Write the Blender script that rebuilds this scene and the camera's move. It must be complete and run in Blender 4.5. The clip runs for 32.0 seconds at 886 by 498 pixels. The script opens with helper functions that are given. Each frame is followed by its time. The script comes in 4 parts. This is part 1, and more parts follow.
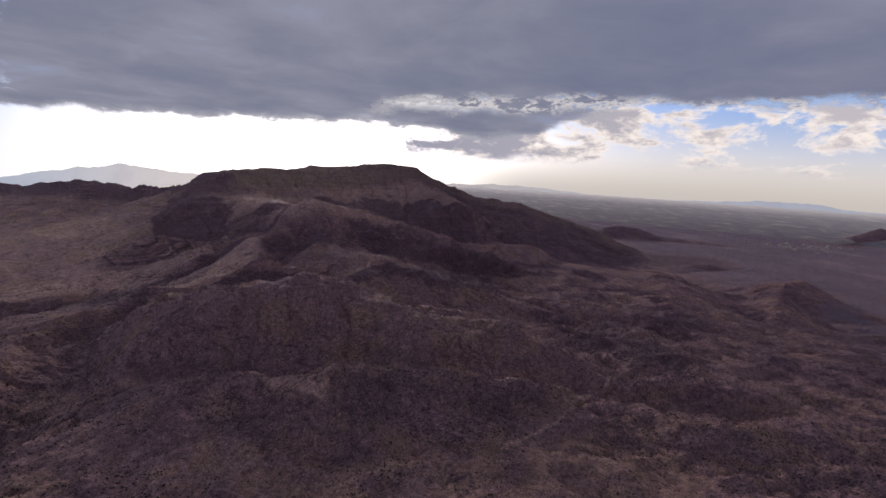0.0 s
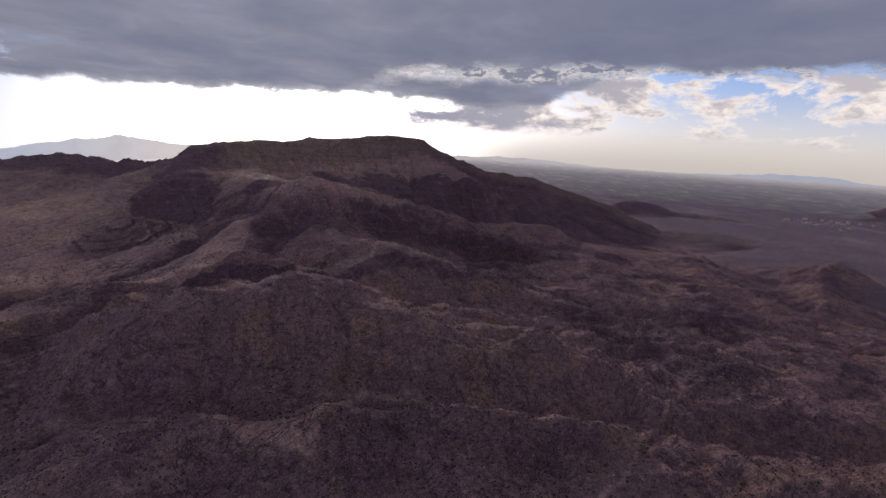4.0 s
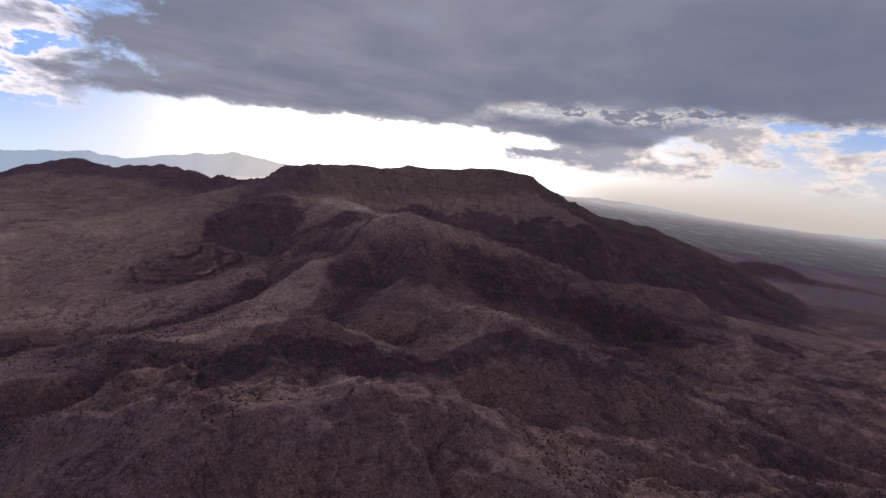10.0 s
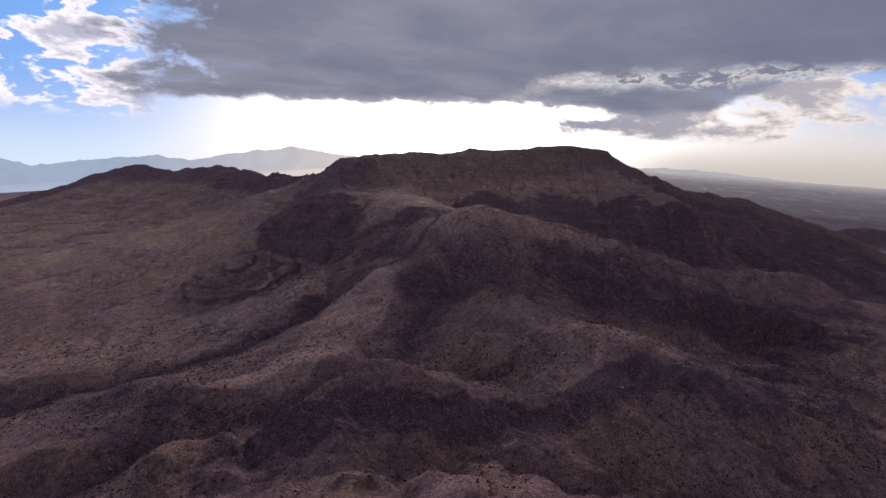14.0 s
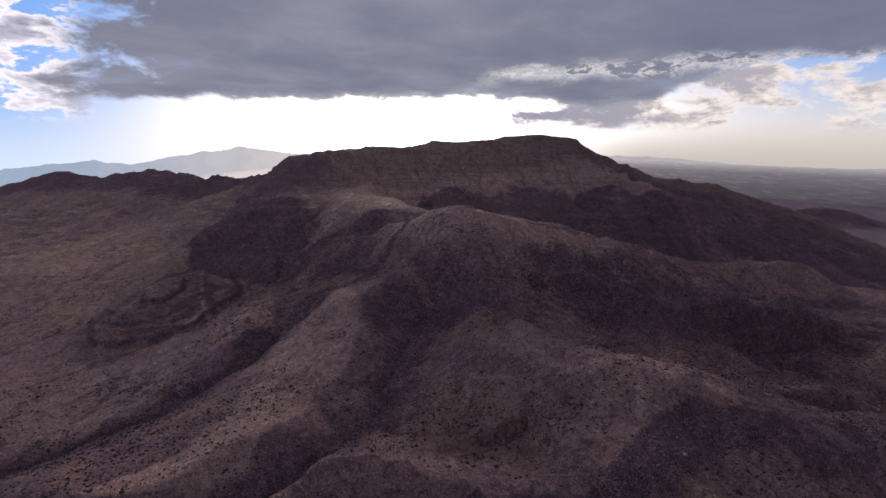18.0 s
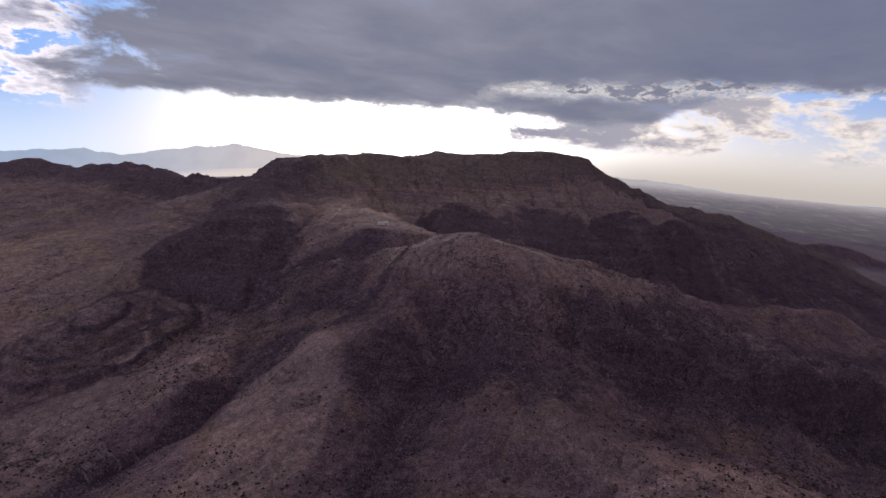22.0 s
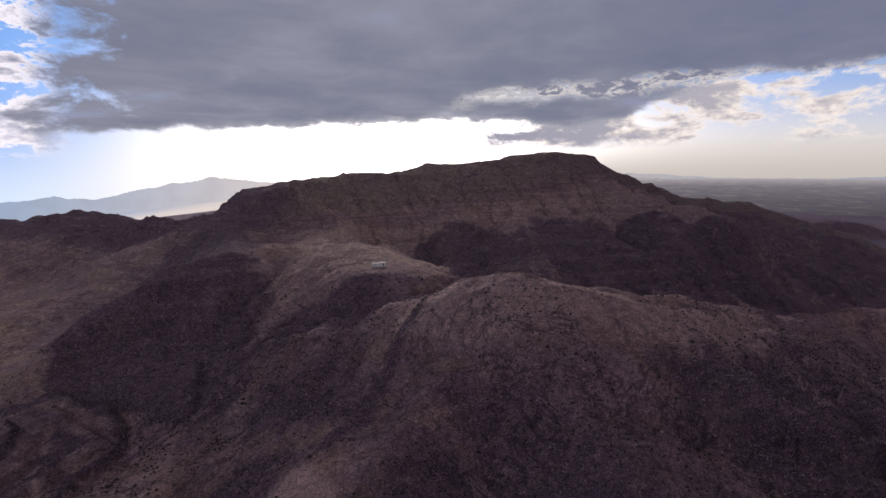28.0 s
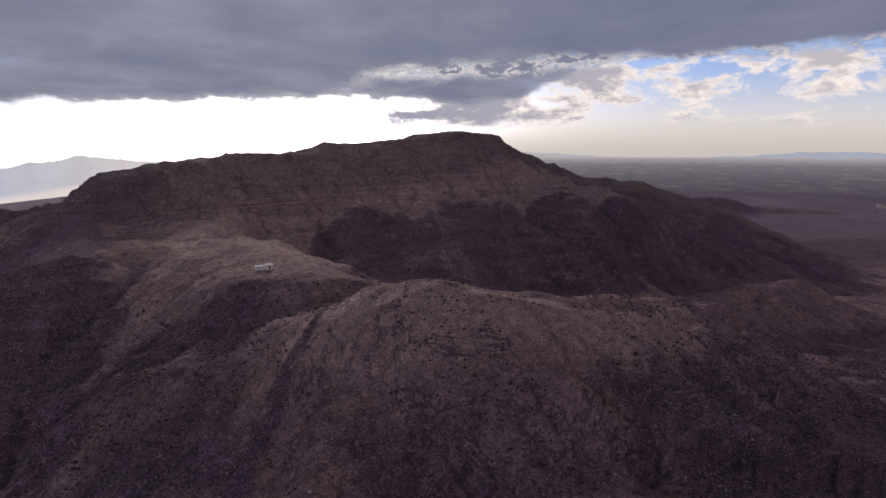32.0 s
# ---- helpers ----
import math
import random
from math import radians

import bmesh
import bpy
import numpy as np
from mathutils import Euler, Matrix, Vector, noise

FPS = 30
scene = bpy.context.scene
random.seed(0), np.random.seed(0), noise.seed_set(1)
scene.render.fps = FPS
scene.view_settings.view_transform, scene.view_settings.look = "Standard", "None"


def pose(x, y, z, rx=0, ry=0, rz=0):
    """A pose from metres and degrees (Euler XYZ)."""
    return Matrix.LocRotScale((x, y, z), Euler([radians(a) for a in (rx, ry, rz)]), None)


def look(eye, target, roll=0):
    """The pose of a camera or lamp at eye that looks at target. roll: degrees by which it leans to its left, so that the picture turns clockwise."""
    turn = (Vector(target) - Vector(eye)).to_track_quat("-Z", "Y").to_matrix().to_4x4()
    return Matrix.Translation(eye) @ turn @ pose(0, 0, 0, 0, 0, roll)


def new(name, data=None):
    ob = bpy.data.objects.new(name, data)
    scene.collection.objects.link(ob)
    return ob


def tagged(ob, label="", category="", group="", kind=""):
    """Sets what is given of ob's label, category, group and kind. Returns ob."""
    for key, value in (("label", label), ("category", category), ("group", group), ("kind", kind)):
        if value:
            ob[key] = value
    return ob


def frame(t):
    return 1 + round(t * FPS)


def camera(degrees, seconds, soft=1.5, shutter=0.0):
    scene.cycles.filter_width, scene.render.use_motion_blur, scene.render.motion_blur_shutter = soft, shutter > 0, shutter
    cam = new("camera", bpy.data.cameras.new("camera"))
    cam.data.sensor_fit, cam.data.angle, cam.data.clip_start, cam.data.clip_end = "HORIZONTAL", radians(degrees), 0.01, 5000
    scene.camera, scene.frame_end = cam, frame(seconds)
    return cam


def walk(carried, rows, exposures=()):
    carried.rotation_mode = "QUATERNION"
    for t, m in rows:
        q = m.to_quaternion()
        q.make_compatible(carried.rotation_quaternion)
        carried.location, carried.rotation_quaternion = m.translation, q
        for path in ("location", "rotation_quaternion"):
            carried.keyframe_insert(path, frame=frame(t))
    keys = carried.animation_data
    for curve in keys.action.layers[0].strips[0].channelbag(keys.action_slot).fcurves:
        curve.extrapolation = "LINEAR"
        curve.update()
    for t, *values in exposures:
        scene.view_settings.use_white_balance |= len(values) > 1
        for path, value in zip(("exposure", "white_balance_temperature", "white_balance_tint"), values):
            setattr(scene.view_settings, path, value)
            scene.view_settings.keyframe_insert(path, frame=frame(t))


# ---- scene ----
import itertools

cam = camera(80.87, 32.0)
PATH = [
    (0, look((5.3, 6.5, 168.1), (33.57, 101.50, 154.54), 3.44)),
    (0.5, look((6.3, 14.2, 168.6), (34.24, 109.27, 155.25), 2.06)),
    (1, look((7.2, 21.8, 169.0), (35.27, 116.87, 155.42), 1.02)),
    (1.5, look((8.3, 29.6, 169.5), (36.49, 124.19, 153.46), 1.30)),
    (2, look((9.6, 37.2, 169.7), (37.70, 131.43, 151.30), 2.32)),
    (2.5, look((10.9, 44.9, 169.7), (38.89, 138.85, 150.11), 2.75)),
    (3, look((12.1, 52.5, 169.5), (40.55, 146.31, 149.81), 2.97)),
    (3.5, look((13.3, 60.4, 169.4), (41.75, 154.30, 150.06), 3.12)),
    (5.5, look((16.9, 95.1, 170.2), (40.93, 190.52, 152.39), 4.46)),
    (6, look((17.3, 104.0, 170.5), (41.01, 199.45, 152.47), 4.30)),
    (6.5, look((17.4, 113.2, 170.7), (41.71, 208.65, 153.41), 5.44)),
    (7, look((17.3, 123.0, 170.7), (40.50, 218.92, 154.31), 6.82)),
    (7.5, look((17.2, 133.3, 170.3), (38.28, 229.81, 154.87), 7.47)),
    (8, look((16.9, 143.5, 169.8), (35.75, 240.49, 154.38), 7.61)),
    (8.5, look((16.4, 153.4, 169.5), (33.19, 250.75, 154.34), 7.49)),
    (9, look((15.8, 162.6, 169.4), (30.36, 260.42, 154.44), 7.45)),
    (9.5, look((15.0, 171.3, 169.2), (27.88, 269.47, 155.01), 7.24)),
    (10, look((14.0, 179.7, 169.2), (25.38, 278.05, 155.10), 7.43)),
    (10.5, look((12.7, 187.7, 169.3), (21.46, 286.40, 155.68), 7.90)),
    (11, look((11.0, 195.4, 169.5), (17.56, 294.34, 156.24), 7.34)),
    (11.5, look((9.5, 202.9, 169.8), (14.63, 301.94, 156.55), 6.22)),
    (12, look((8.2, 210.2, 170.0), (11.51, 309.15, 156.18), 5.27)),
    (12.5, look((7.0, 217.2, 170.3), (8.23, 316.07, 155.32), 4.72)),
    (13, look((5.7, 224.3, 170.8), (5.92, 322.97, 154.66), 4.50)),
    (13.5, look((4.3, 231.5, 171.1), (4.30, 329.94, 153.75), 4.02)),
    (14, look((2.7, 238.8, 171.0), (3.42, 337.04, 152.41), 3.46)),
    (14.5, look((1.3, 246.2, 170.7), (3.09, 344.21, 151.14), 3.07)),
    (16.5, look((-2.5, 275.5, 169.0), (2.92, 373.06, 147.89), 3.12)),
    (17, look((-3.2, 282.9, 168.8), (3.43, 380.51, 148.29), 2.89)),
    (17.5, look((-3.8, 290.2, 168.7), (3.68, 387.92, 148.96), 2.38)),
    (18, look((-4.2, 297.4, 168.6), (4.26, 395.21, 149.35), 1.56)),
    (18.5, look((-4.5, 304.6, 168.5), (4.45, 402.41, 149.51), 1.59)),
    (19, look((-4.5, 311.6, 168.5), (5.32, 409.36, 150.08), 2.37)),
    (19.5, look((-4.7, 318.2, 168.7), (6.56, 415.88, 150.31), 3.20)),
    (20, look((-4.9, 324.7, 169.0), (7.63, 422.27, 150.94), 4.05)),
    (20.5, look((-5.4, 331.2, 169.4), (7.29, 428.93, 152.25), 5.29)),
    (21, look((-6.2, 338.0, 169.6), (5.97, 435.84, 152.56), 6.13)),
    (21.5, look((-6.8, 345.2, 169.6), (4.35, 443.12, 152.83), 5.96)),
    (22, look((-7.6, 352.2, 169.5), (2.49, 450.21, 152.21), 5.22)),
    (22.5, look((-8.5, 359.1, 169.4), (0.30, 457.20, 152.06), 4.63)),
    (23, look((-9.4, 366.0, 169.3), (-0.82, 464.04, 151.69), 5.72)),
    (23.5, look((-10.3, 372.7, 169.2), (-1.65, 470.70, 151.49), 7.90)),
    (24, look((-11.4, 379.4, 169.3), (-2.58, 477.52, 152.05), 9.23)),
    (24.5, look((-12.5, 386.5, 169.3), (-5.33, 484.65, 151.48), 8.24)),
    (26.5, look((-14.6, 414.2, 168.6), (-11.14, 512.75, 152.18), 0.35)),
    (27, look((-14.1, 420.4, 168.6), (-7.82, 518.84, 152.25), 0.04)),
    (27.5, look((-13.2, 425.9, 168.8), (-3.92, 524.26, 153.49), 0.14)),
    (28, look((-12.5, 430.8, 169.1), (-0.37, 528.90, 154.12), -0.37)),
    (28.5, look((-11.9, 435.3, 169.3), (1.68, 533.22, 153.99), -0.75)),
    (29, look((-11.2, 439.3, 169.6), (3.84, 536.89, 153.59), -0.75)),
    (29.5, look((-10.7, 443.1, 169.9), (6.79, 540.20, 153.42), -0.65)),
    (30, look((-10.0, 446.9, 170.1), (9.30, 543.59, 153.66), -1.14)),
    (30.5, look((-9.4, 450.5, 170.3), (11.55, 546.87, 153.66), -1.52)),
    (31, look((-8.7, 454.3, 170.5), (16.04, 549.61, 153.10), -0.77)),
    (31.5, look((-7.8, 458.2, 170.6), (19.93, 552.52, 152.06), -0.22)),
    (32, look((-6.8, 462.4, 170.4), (22.97, 555.95, 151.39), -0.21)),
]
walk(cam, PATH, [(0, 0.08, 6200, 20.0), (32, 0.08, 6200, 20.0)])

# ---- world, sun, exposure ----
SUN_AZ, SUN_EL = radians(3.0), radians(16.0)


class Nodes:
    """A small writer of shader node trees."""

    def __init__(self, tree):
        self.tree = tree
        tree.nodes.clear()

    def add(self, kind, ins=(), **props):
        n = self.tree.nodes.new(kind)
        for key, value in props.items():
            setattr(n, key, value)
        for key, value in dict(ins).items():
            self.put(n.inputs[key], value)
        return n

    def put(self, socket, value):
        if isinstance(value, bpy.types.NodeSocket):
            self.tree.links.new(value, socket)
        else:
            socket.default_value = value

    def math(self, op, a, b=0.0, c=0.0, clamp=False):
        n = self.add("ShaderNodeMath", operation=op, use_clamp=clamp)
        for i, value in enumerate((a, b, c)):
            self.put(n.inputs[i], value)
        return n.outputs[0]

    def step(self, value, low, high):
        n = self.add("ShaderNodeMapRange", interpolation_type="SMOOTHSTEP")
        for i, v in enumerate((value, low, high, 0.0, 1.0)):
            self.put(n.inputs[i], v)
        return n.outputs[0]

    def span(self, value, low, high, to_low, to_high):
        n = self.add("ShaderNodeMapRange", clamp=True)
        for i, v in enumerate((value, low, high, to_low, to_high)):
            self.put(n.inputs[i], v)
        return n.outputs[0]

    def mix(self, f, a, b, blend="MIX"):
        n = self.add("ShaderNodeMix", data_type="RGBA", blend_type=blend)
        self.put(n.inputs[0], f)
        for i, v in ((6, a), (7, b)):
            self.put(n.inputs[i], v if isinstance(v, bpy.types.NodeSocket) else (*v, 1.0))
        return n.outputs[2]

    def noise(self, vector, scale, detail=6.0, rough=0.55, warp=0.0):
        n = self.add("ShaderNodeTexNoise", {"Vector": vector, "Scale": scale, "Detail": detail, "Roughness": rough, "Distortion": warp})
        return n.outputs[0]

    def ramp(self, value, stops):
        n = self.add("ShaderNodeValToRGB", {0: value})
        e = n.color_ramp.elements
        while len(e) < len(stops):
            e.new(0.5)
        for el, (pos, col) in zip(e, stops):
            el.position = pos
            el.color = (*col, 1.0) if isinstance(col, tuple) else (col, col, col, 1.0)
        return n.outputs[0]

    def vec(self, x, y, z):
        return self.add("ShaderNodeCombineXYZ", {0: x, 1: y, 2: z}).outputs[0]


def build_world():
    world = bpy.data.worlds.new("sky")
    scene.world = world
    world.use_nodes = True
    k = Nodes(world.node_tree)
    d = k.add("ShaderNodeTexCoord").outputs["Generated"]
    sep = k.add("ShaderNodeSeparateXYZ", {0: d})
    x, y, z = sep.outputs
    el = k.math("MULTIPLY", k.math("ARCSINE", z), 57.2958)
    az = k.math("MULTIPLY", k.math("ARCTAN2", x, y), 57.2958)
    # coordinates on a flat cloud layer, so that the streaks run together towards the skyline
    lift = k.math("ADD", k.math("MAXIMUM", z, 0.0), 0.09)
    flat = k.vec(k.math("DIVIDE", x, lift), k.math("DIVIDE", y, lift), 0.0)
    big = k.noise(flat, 0.55, 5.0, 0.5, 0.3)
    fine = k.noise(flat, 1.7, 8.0, 0.6, 0.4)
    grain = k.noise(k.vec(k.math("MULTIPLY", az, 0.22), k.math("MULTIPLY", el, 0.5), 0.0), 1.0, 8.0, 0.62, 0.2)
    puff = k.noise(k.vec(k.math("MULTIPLY", az, 0.16), k.math("MULTIPLY", el, 0.34), 3.7), 1.0, 9.0, 0.62, 0.3)
    # clear air: sky, pale haze low down, glow round the hidden sun
    sky = k.add("ShaderNodeTexSky", sky_type="NISHITA", sun_disc=False, sun_elevation=SUN_EL, sun_rotation=SUN_AZ, dust_density=1.2, air_density=1.0)
    blue = k.mix(1.0, sky.outputs[0], (0.085, 0.085, 0.085), "MULTIPLY")
    blue = k.mix(0.75, blue, (0.16, 0.36, 0.74))
    low = k.math("SUBTRACT", 1.0, k.step(k.math("ADD", el, k.math("MULTIPLY", k.math("MAXIMUM", k.math("SUBTRACT", az, 20.0), 0.0), -0.012)), -1.5, 9.5))
    air = k.mix(low, blue, (0.80, 0.74, 0.58))
    away = k.math("ABSOLUTE", k.math("SUBTRACT", az, 1.0))
    left = k.step(k.math("MULTIPLY", az, -1.0), 14.0, 36.0)
    air = k.mix(k.math("MULTIPLY", left, 0.85), air, k.mix(k.step(el, -4.0, 5.0), (0.60, 0.76, 0.88), (0.15, 0.38, 0.78)))
    du = k.math("DIVIDE", away, k.span(az, -6.0, 2.0, 14.5, 16.5))
    dv = k.math("DIVIDE", k.math("SUBTRACT", el, 3.5), 8.0)
    glow = k.math("EXPONENT", k.math("MULTIPLY", k.math("ADD", k.math("MULTIPLY", du, du), k.math("MULTIPLY", dv, dv)), -1.0))
    glare = k.mix(1.0, air, k.mix(k.math("MULTIPLY", glow, 1.0), (0.0, 0.0, 0.0), (2.6, 2.45, 2.2)), "ADD")
    wide = k.math("EXPONENT", k.math("MULTIPLY", k.math("ADD", k.math("POWER", k.math("DIVIDE", away, 27.0), 2.0), k.math("POWER", k.math("DIVIDE", dv, 1.2), 2.0)), -1.0))
    glare = k.mix(1.0, glare, k.mix(wide, (0.0, 0.0, 0.0), (0.42, 0.40, 0.36)), "ADD")
    # grey haze low over the eastern plain
    dull = k.math("MULTIPLY", k.step(az, 9.0, 26.0), k.step(el, 4.0, -1.0))
    glare = k.mix(k.math("MULTIPLY", dull, 0.85), glare, (0.50, 0.465, 0.40))
    # broken clouds towards the north-east, lit cumulus towards the north-west
    east = k.step(k.math("ADD", az, k.math("MULTIPLY", k.math("SUBTRACT", puff, 0.5), 40.0)), 9.0, 17.0)
    floor = k.math("ADD", 2.2, k.math("MULTIPLY", k.math("SUBTRACT", grain, 0.5), 3.0))
    thin = k.math("ADD", k.span(az, 14.0, 44.0, 0.31, 0.45), k.math("MULTIPLY", left, 0.18))
    small = k.noise(k.vec(k.math("MULTIPLY", az, 0.5), k.math("MULTIPLY", el, 1.2), 8.1), 1.0, 8.0, 0.65, 0.3)
    lump_r = k.math("MULTIPLY", east, k.math("MULTIPLY", k.step(k.math("SUBTRACT", el, floor), -0.3, 0.9), k.step(k.math("SUBTRACT", puff, thin), 0.0, 0.10)))
    lump_l = k.math("MULTIPLY", k.step(k.math("MULTIPLY", az, -1.0), 27.0, 31.0), k.math("MULTIPLY", k.step(el, 0.8, 2.6), k.step(k.math("ADD", puff, k.math("MULTIPLY", k.math("SUBTRACT", small, 0.5), 0.3)), 0.48, 0.54)))
    shade = k.math("MULTIPLY", k.step(k.math("ADD", k.math("SUBTRACT", puff, thin), k.math("MULTIPLY", k.math("SUBTRACT", small, 0.5), 0.35)), 0.03, 0.20), k.math("MULTIPLY", k.span(az, 14.0, 50.0, 1.0, 0.7), k.span(az, -32.0, -26.0, 0.85, 1.0)))
    lumps = k.math("MAXIMUM", lump_r, lump_l)
    cloud = k.mix(shade, k.mix(left, (0.92, 0.84, 0.70), (1.0, 0.96, 0.94)), k.mix(left, (0.33, 0.33, 0.37), (0.44, 0.45, 0.53)))
    view = k.mix(lumps, glare, cloud)
    # the long grey layer
    edge = k.ramp(k.span(az, -40.0, 60.0, 0.0, 1.0), [(0.0, 0.62), (0.07, 0.22), (0.2, 0.33), (0.33, 0.37), (0.47, 0.44), (0.55, 0.43), (0.61, 0.36), (0.66, 0.44), (0.70, 0.64), (0.76, 0.78), (1.0, 0.70)])
    edge = k.math("ADD", k.math("MULTIPLY", edge, 10.0), k.math("ADD", k.math("MULTIPLY", k.math("SUBTRACT", grain, 0.5), 2.6), 0.6))
    deck = k.step(k.math("SUBTRACT", el, edge), -0.25, 0.55)
    side = k.math("ADD", az, k.math("MULTIPLY", k.math("SUBTRACT", puff, 0.5), 26.0))
    deck = k.math("MULTIPLY", deck, k.math("MAXIMUM", k.step(side, -30.0, -25.5), k.step(el, 15.0, 23.0)))
    body = k.ramp(k.math("ADD", k.math("MULTIPLY", big, 0.65), k.math("MULTIPLY", fine, 0.35)),
                  [(0.30, (0.155, 0.175, 0.235)), (0.46, (0.205, 0.215, 0.26)), (0.56, (0.255, 0.262, 0.30)), (0.68, (0.30, 0.335, 0.45))])
    rim = k.math("SUBTRACT", 1.0, k.step(k.math("SUBTRACT", el, edge), -0.2, 1.1))
    body = k.mix(k.math("MULTIPLY", rim, k.math("ADD", k.math("MULTIPLY", glow, 0.6), 0.2)), body, (0.75, 0.72, 0.66))
    # torn seam with lit fringes between the layer and the lobe under it
    curl = k.math("ADD", k.math("MULTIPLY", puff, 0.55), k.math("MULTIPLY", small, 0.45))
    line = k.math("ADD", k.ramp(k.span(az, 6.0, 40.0, 0.0, 1.0), [(0.0, 0.62), (0.15, 0.745), (0.45, 0.80), (0.7, 0.86), (1.0, 0.80)]), k.math("MULTIPLY", k.math("SUBTRACT", puff, 0.5), 0.3))
    off = k.math("ABSOLUTE", k.math("SUBTRACT", k.math("MULTIPLY", el, 0.1), line))
    torn = k.math("MULTIPLY", k.step(az, 6.0, 13.0), k.step(off, 0.13, 0.02))
    open_sky = k.math("MULTIPLY", torn, k.step(curl, 0.49, 0.57))
    fringe = k.math("MULTIPLY", torn, k.step(k.math("ABSOLUTE", k.math("SUBTRACT", curl, 0.49)), 0.05, 0.0))
    body = k.mix(k.math("MULTIPLY", fringe, 0.6), body, (0.88, 0.82, 0.70))
    body = k.mix(k.math("MULTIPLY", open_sky, 0.85), body, k.mix(k.step(az, 10.0, 34.0), (0.80, 0.76, 0.68), (0.40, 0.54, 0.72)))
    body = k.mix(k.math("MULTIPLY", k.step(az, 12.0, 44.0), 0.9), body, k.mix(1.0, body, (0.90, 0.91, 0.97), "MULTIPLY"))
    body = k.mix(1.0, body, k.ramp(k.span(y, -0.7, 0.5, 0.0, 1.0), [(0.0, (1.12, 1.15, 1.16)), (1.0, (0.975, 1.0, 1.005))]), "MULTIPLY")
    view = k.mix(deck, view, body)
    below = k.step(el, -9.0, -3.0)
    view = k.mix(below, (0.20, 0.17, 0.16), view)
    bg = k.add("ShaderNodeBackground", {"Color": view, "Strength": 1.0})
    out = k.add("ShaderNodeOutputWorld", {"Surface": bg.outputs[0]})


build_world()
sun = new("sun", bpy.data.lights.new("sun", "SUN"))
sun.data.energy, sun.data.angle, sun.data.color = 1.4, radians(10), (1.0, 0.93, 0.82)
toward = Vector((math.sin(SUN_AZ) * math.cos(SUN_EL), math.cos(SUN_AZ) * math.cos(SUN_EL), math.sin(SUN_EL)))
sun.matrix_world = look(toward * 1000, (0, 0, 0))


# ---- lie of the land ----
def lattice(ix, iy, seed):
    h = (ix.astype(np.int64) * 374761393 + iy.astype(np.int64) * 668265263 + seed * 1442695041) & 0xFFFFFFFF
    h = ((h ^ (h >> 13)) * 1274126177) & 0xFFFFFFFF
    return ((h ^ (h >> 16)) & 0xFFFF) / 65535.0


def grain(x, y, seed=0):
    """Smooth noise from 0 to 1 on a unit lattice."""
    ix, iy = np.floor(x), np.floor(y)
    u, v = x - ix, y - iy
    u, v = u * u * u * (u * (6 * u - 15) + 10), v * v * v * (v * (6 * v - 15) + 10)
    a, b = lattice(ix, iy, seed), lattice(ix + 1, iy, seed)
    c, d = lattice(ix, iy + 1, seed), lattice(ix + 1, iy + 1, seed)
    return (a * (1 - u) + b * u) * (1 - v) + (c * (1 - u) + d * u) * v


def fbm(x, y, size, octaves, seed=0, gain=0.5):
    total, amp, s = 0.0, 1.0, 1.0 / size
    for n in range(octaves):
        total = total + amp * (grain(x * s + 17.3 * n, y * s - 9.1 * n, seed + n) - 0.5)
        amp, s = amp * gain, s * 2.03
    return total


def ridged(x, y, size, octaves, seed=0, gain=0.5):
    """Sharp crests, 0 to about 1."""
    total, amp, s = 0.0, 0.5, 1.0 / size
    for n in range(octaves):
        total = total + amp * (1 - np.abs(2 * grain(x * s + 5.7 * n, y * s + 3.3 * n, seed + n) - 1)) ** 2
        amp, s = amp * gain, s * 2.1
    return total


def near(x, y, line):
    """Distance to a line of (x, y, z) points, the line's height there, the side (left of its course is positive) and the way along it."""
    best, high, side, along = np.full(x.shape, 1e9), np.zeros(x.shape), np.zeros(x.shape), np.zeros(x.shape)
    run = 0.0
    for (ax, ay, az), (bx, by, bz) in zip(line, line[1:]):
        dx, dy = bx - ax, by - ay
        size = math.hypot(dx, dy)
        k = np.clip(((x - ax) * dx + (y - ay) * dy) / size ** 2, 0, 1)
        px, py = x - ax - k * dx, y - ay - k * dy
        dist = np.hypot(px, py)
        use = dist < best
        best = np.where(use, dist, best)
        high = np.where(use, az + k * (bz - az), high)
        turn = (dx * py - dy * px) / size / np.maximum(dist, 0.5)
        side = np.where(use, turn, side)
        along = np.where(use, run + k * size + 0.6 * (px * dx + py * dy) / size, along)
        run += size
    return best, high, side, along


def fall(d, *knots):
    """Drop of the land at distance d from a crest: knots of (distance, drop)."""
    (a, b), (c, e) = knots[-2:]
    return np.interp(d, [0] + [a for a, _ in knots], [0] + [b for _, b in knots]) + np.maximum(d - c, 0) * (e - b) / (c - a)


def union(a, b, soft):
    """The higher of two surfaces, rounded where they meet."""
    h = np.clip(0.5 + 0.5 * (a - b) / soft, 0, 1)
    return b + (a - b) * h + soft * h * (1 - h)


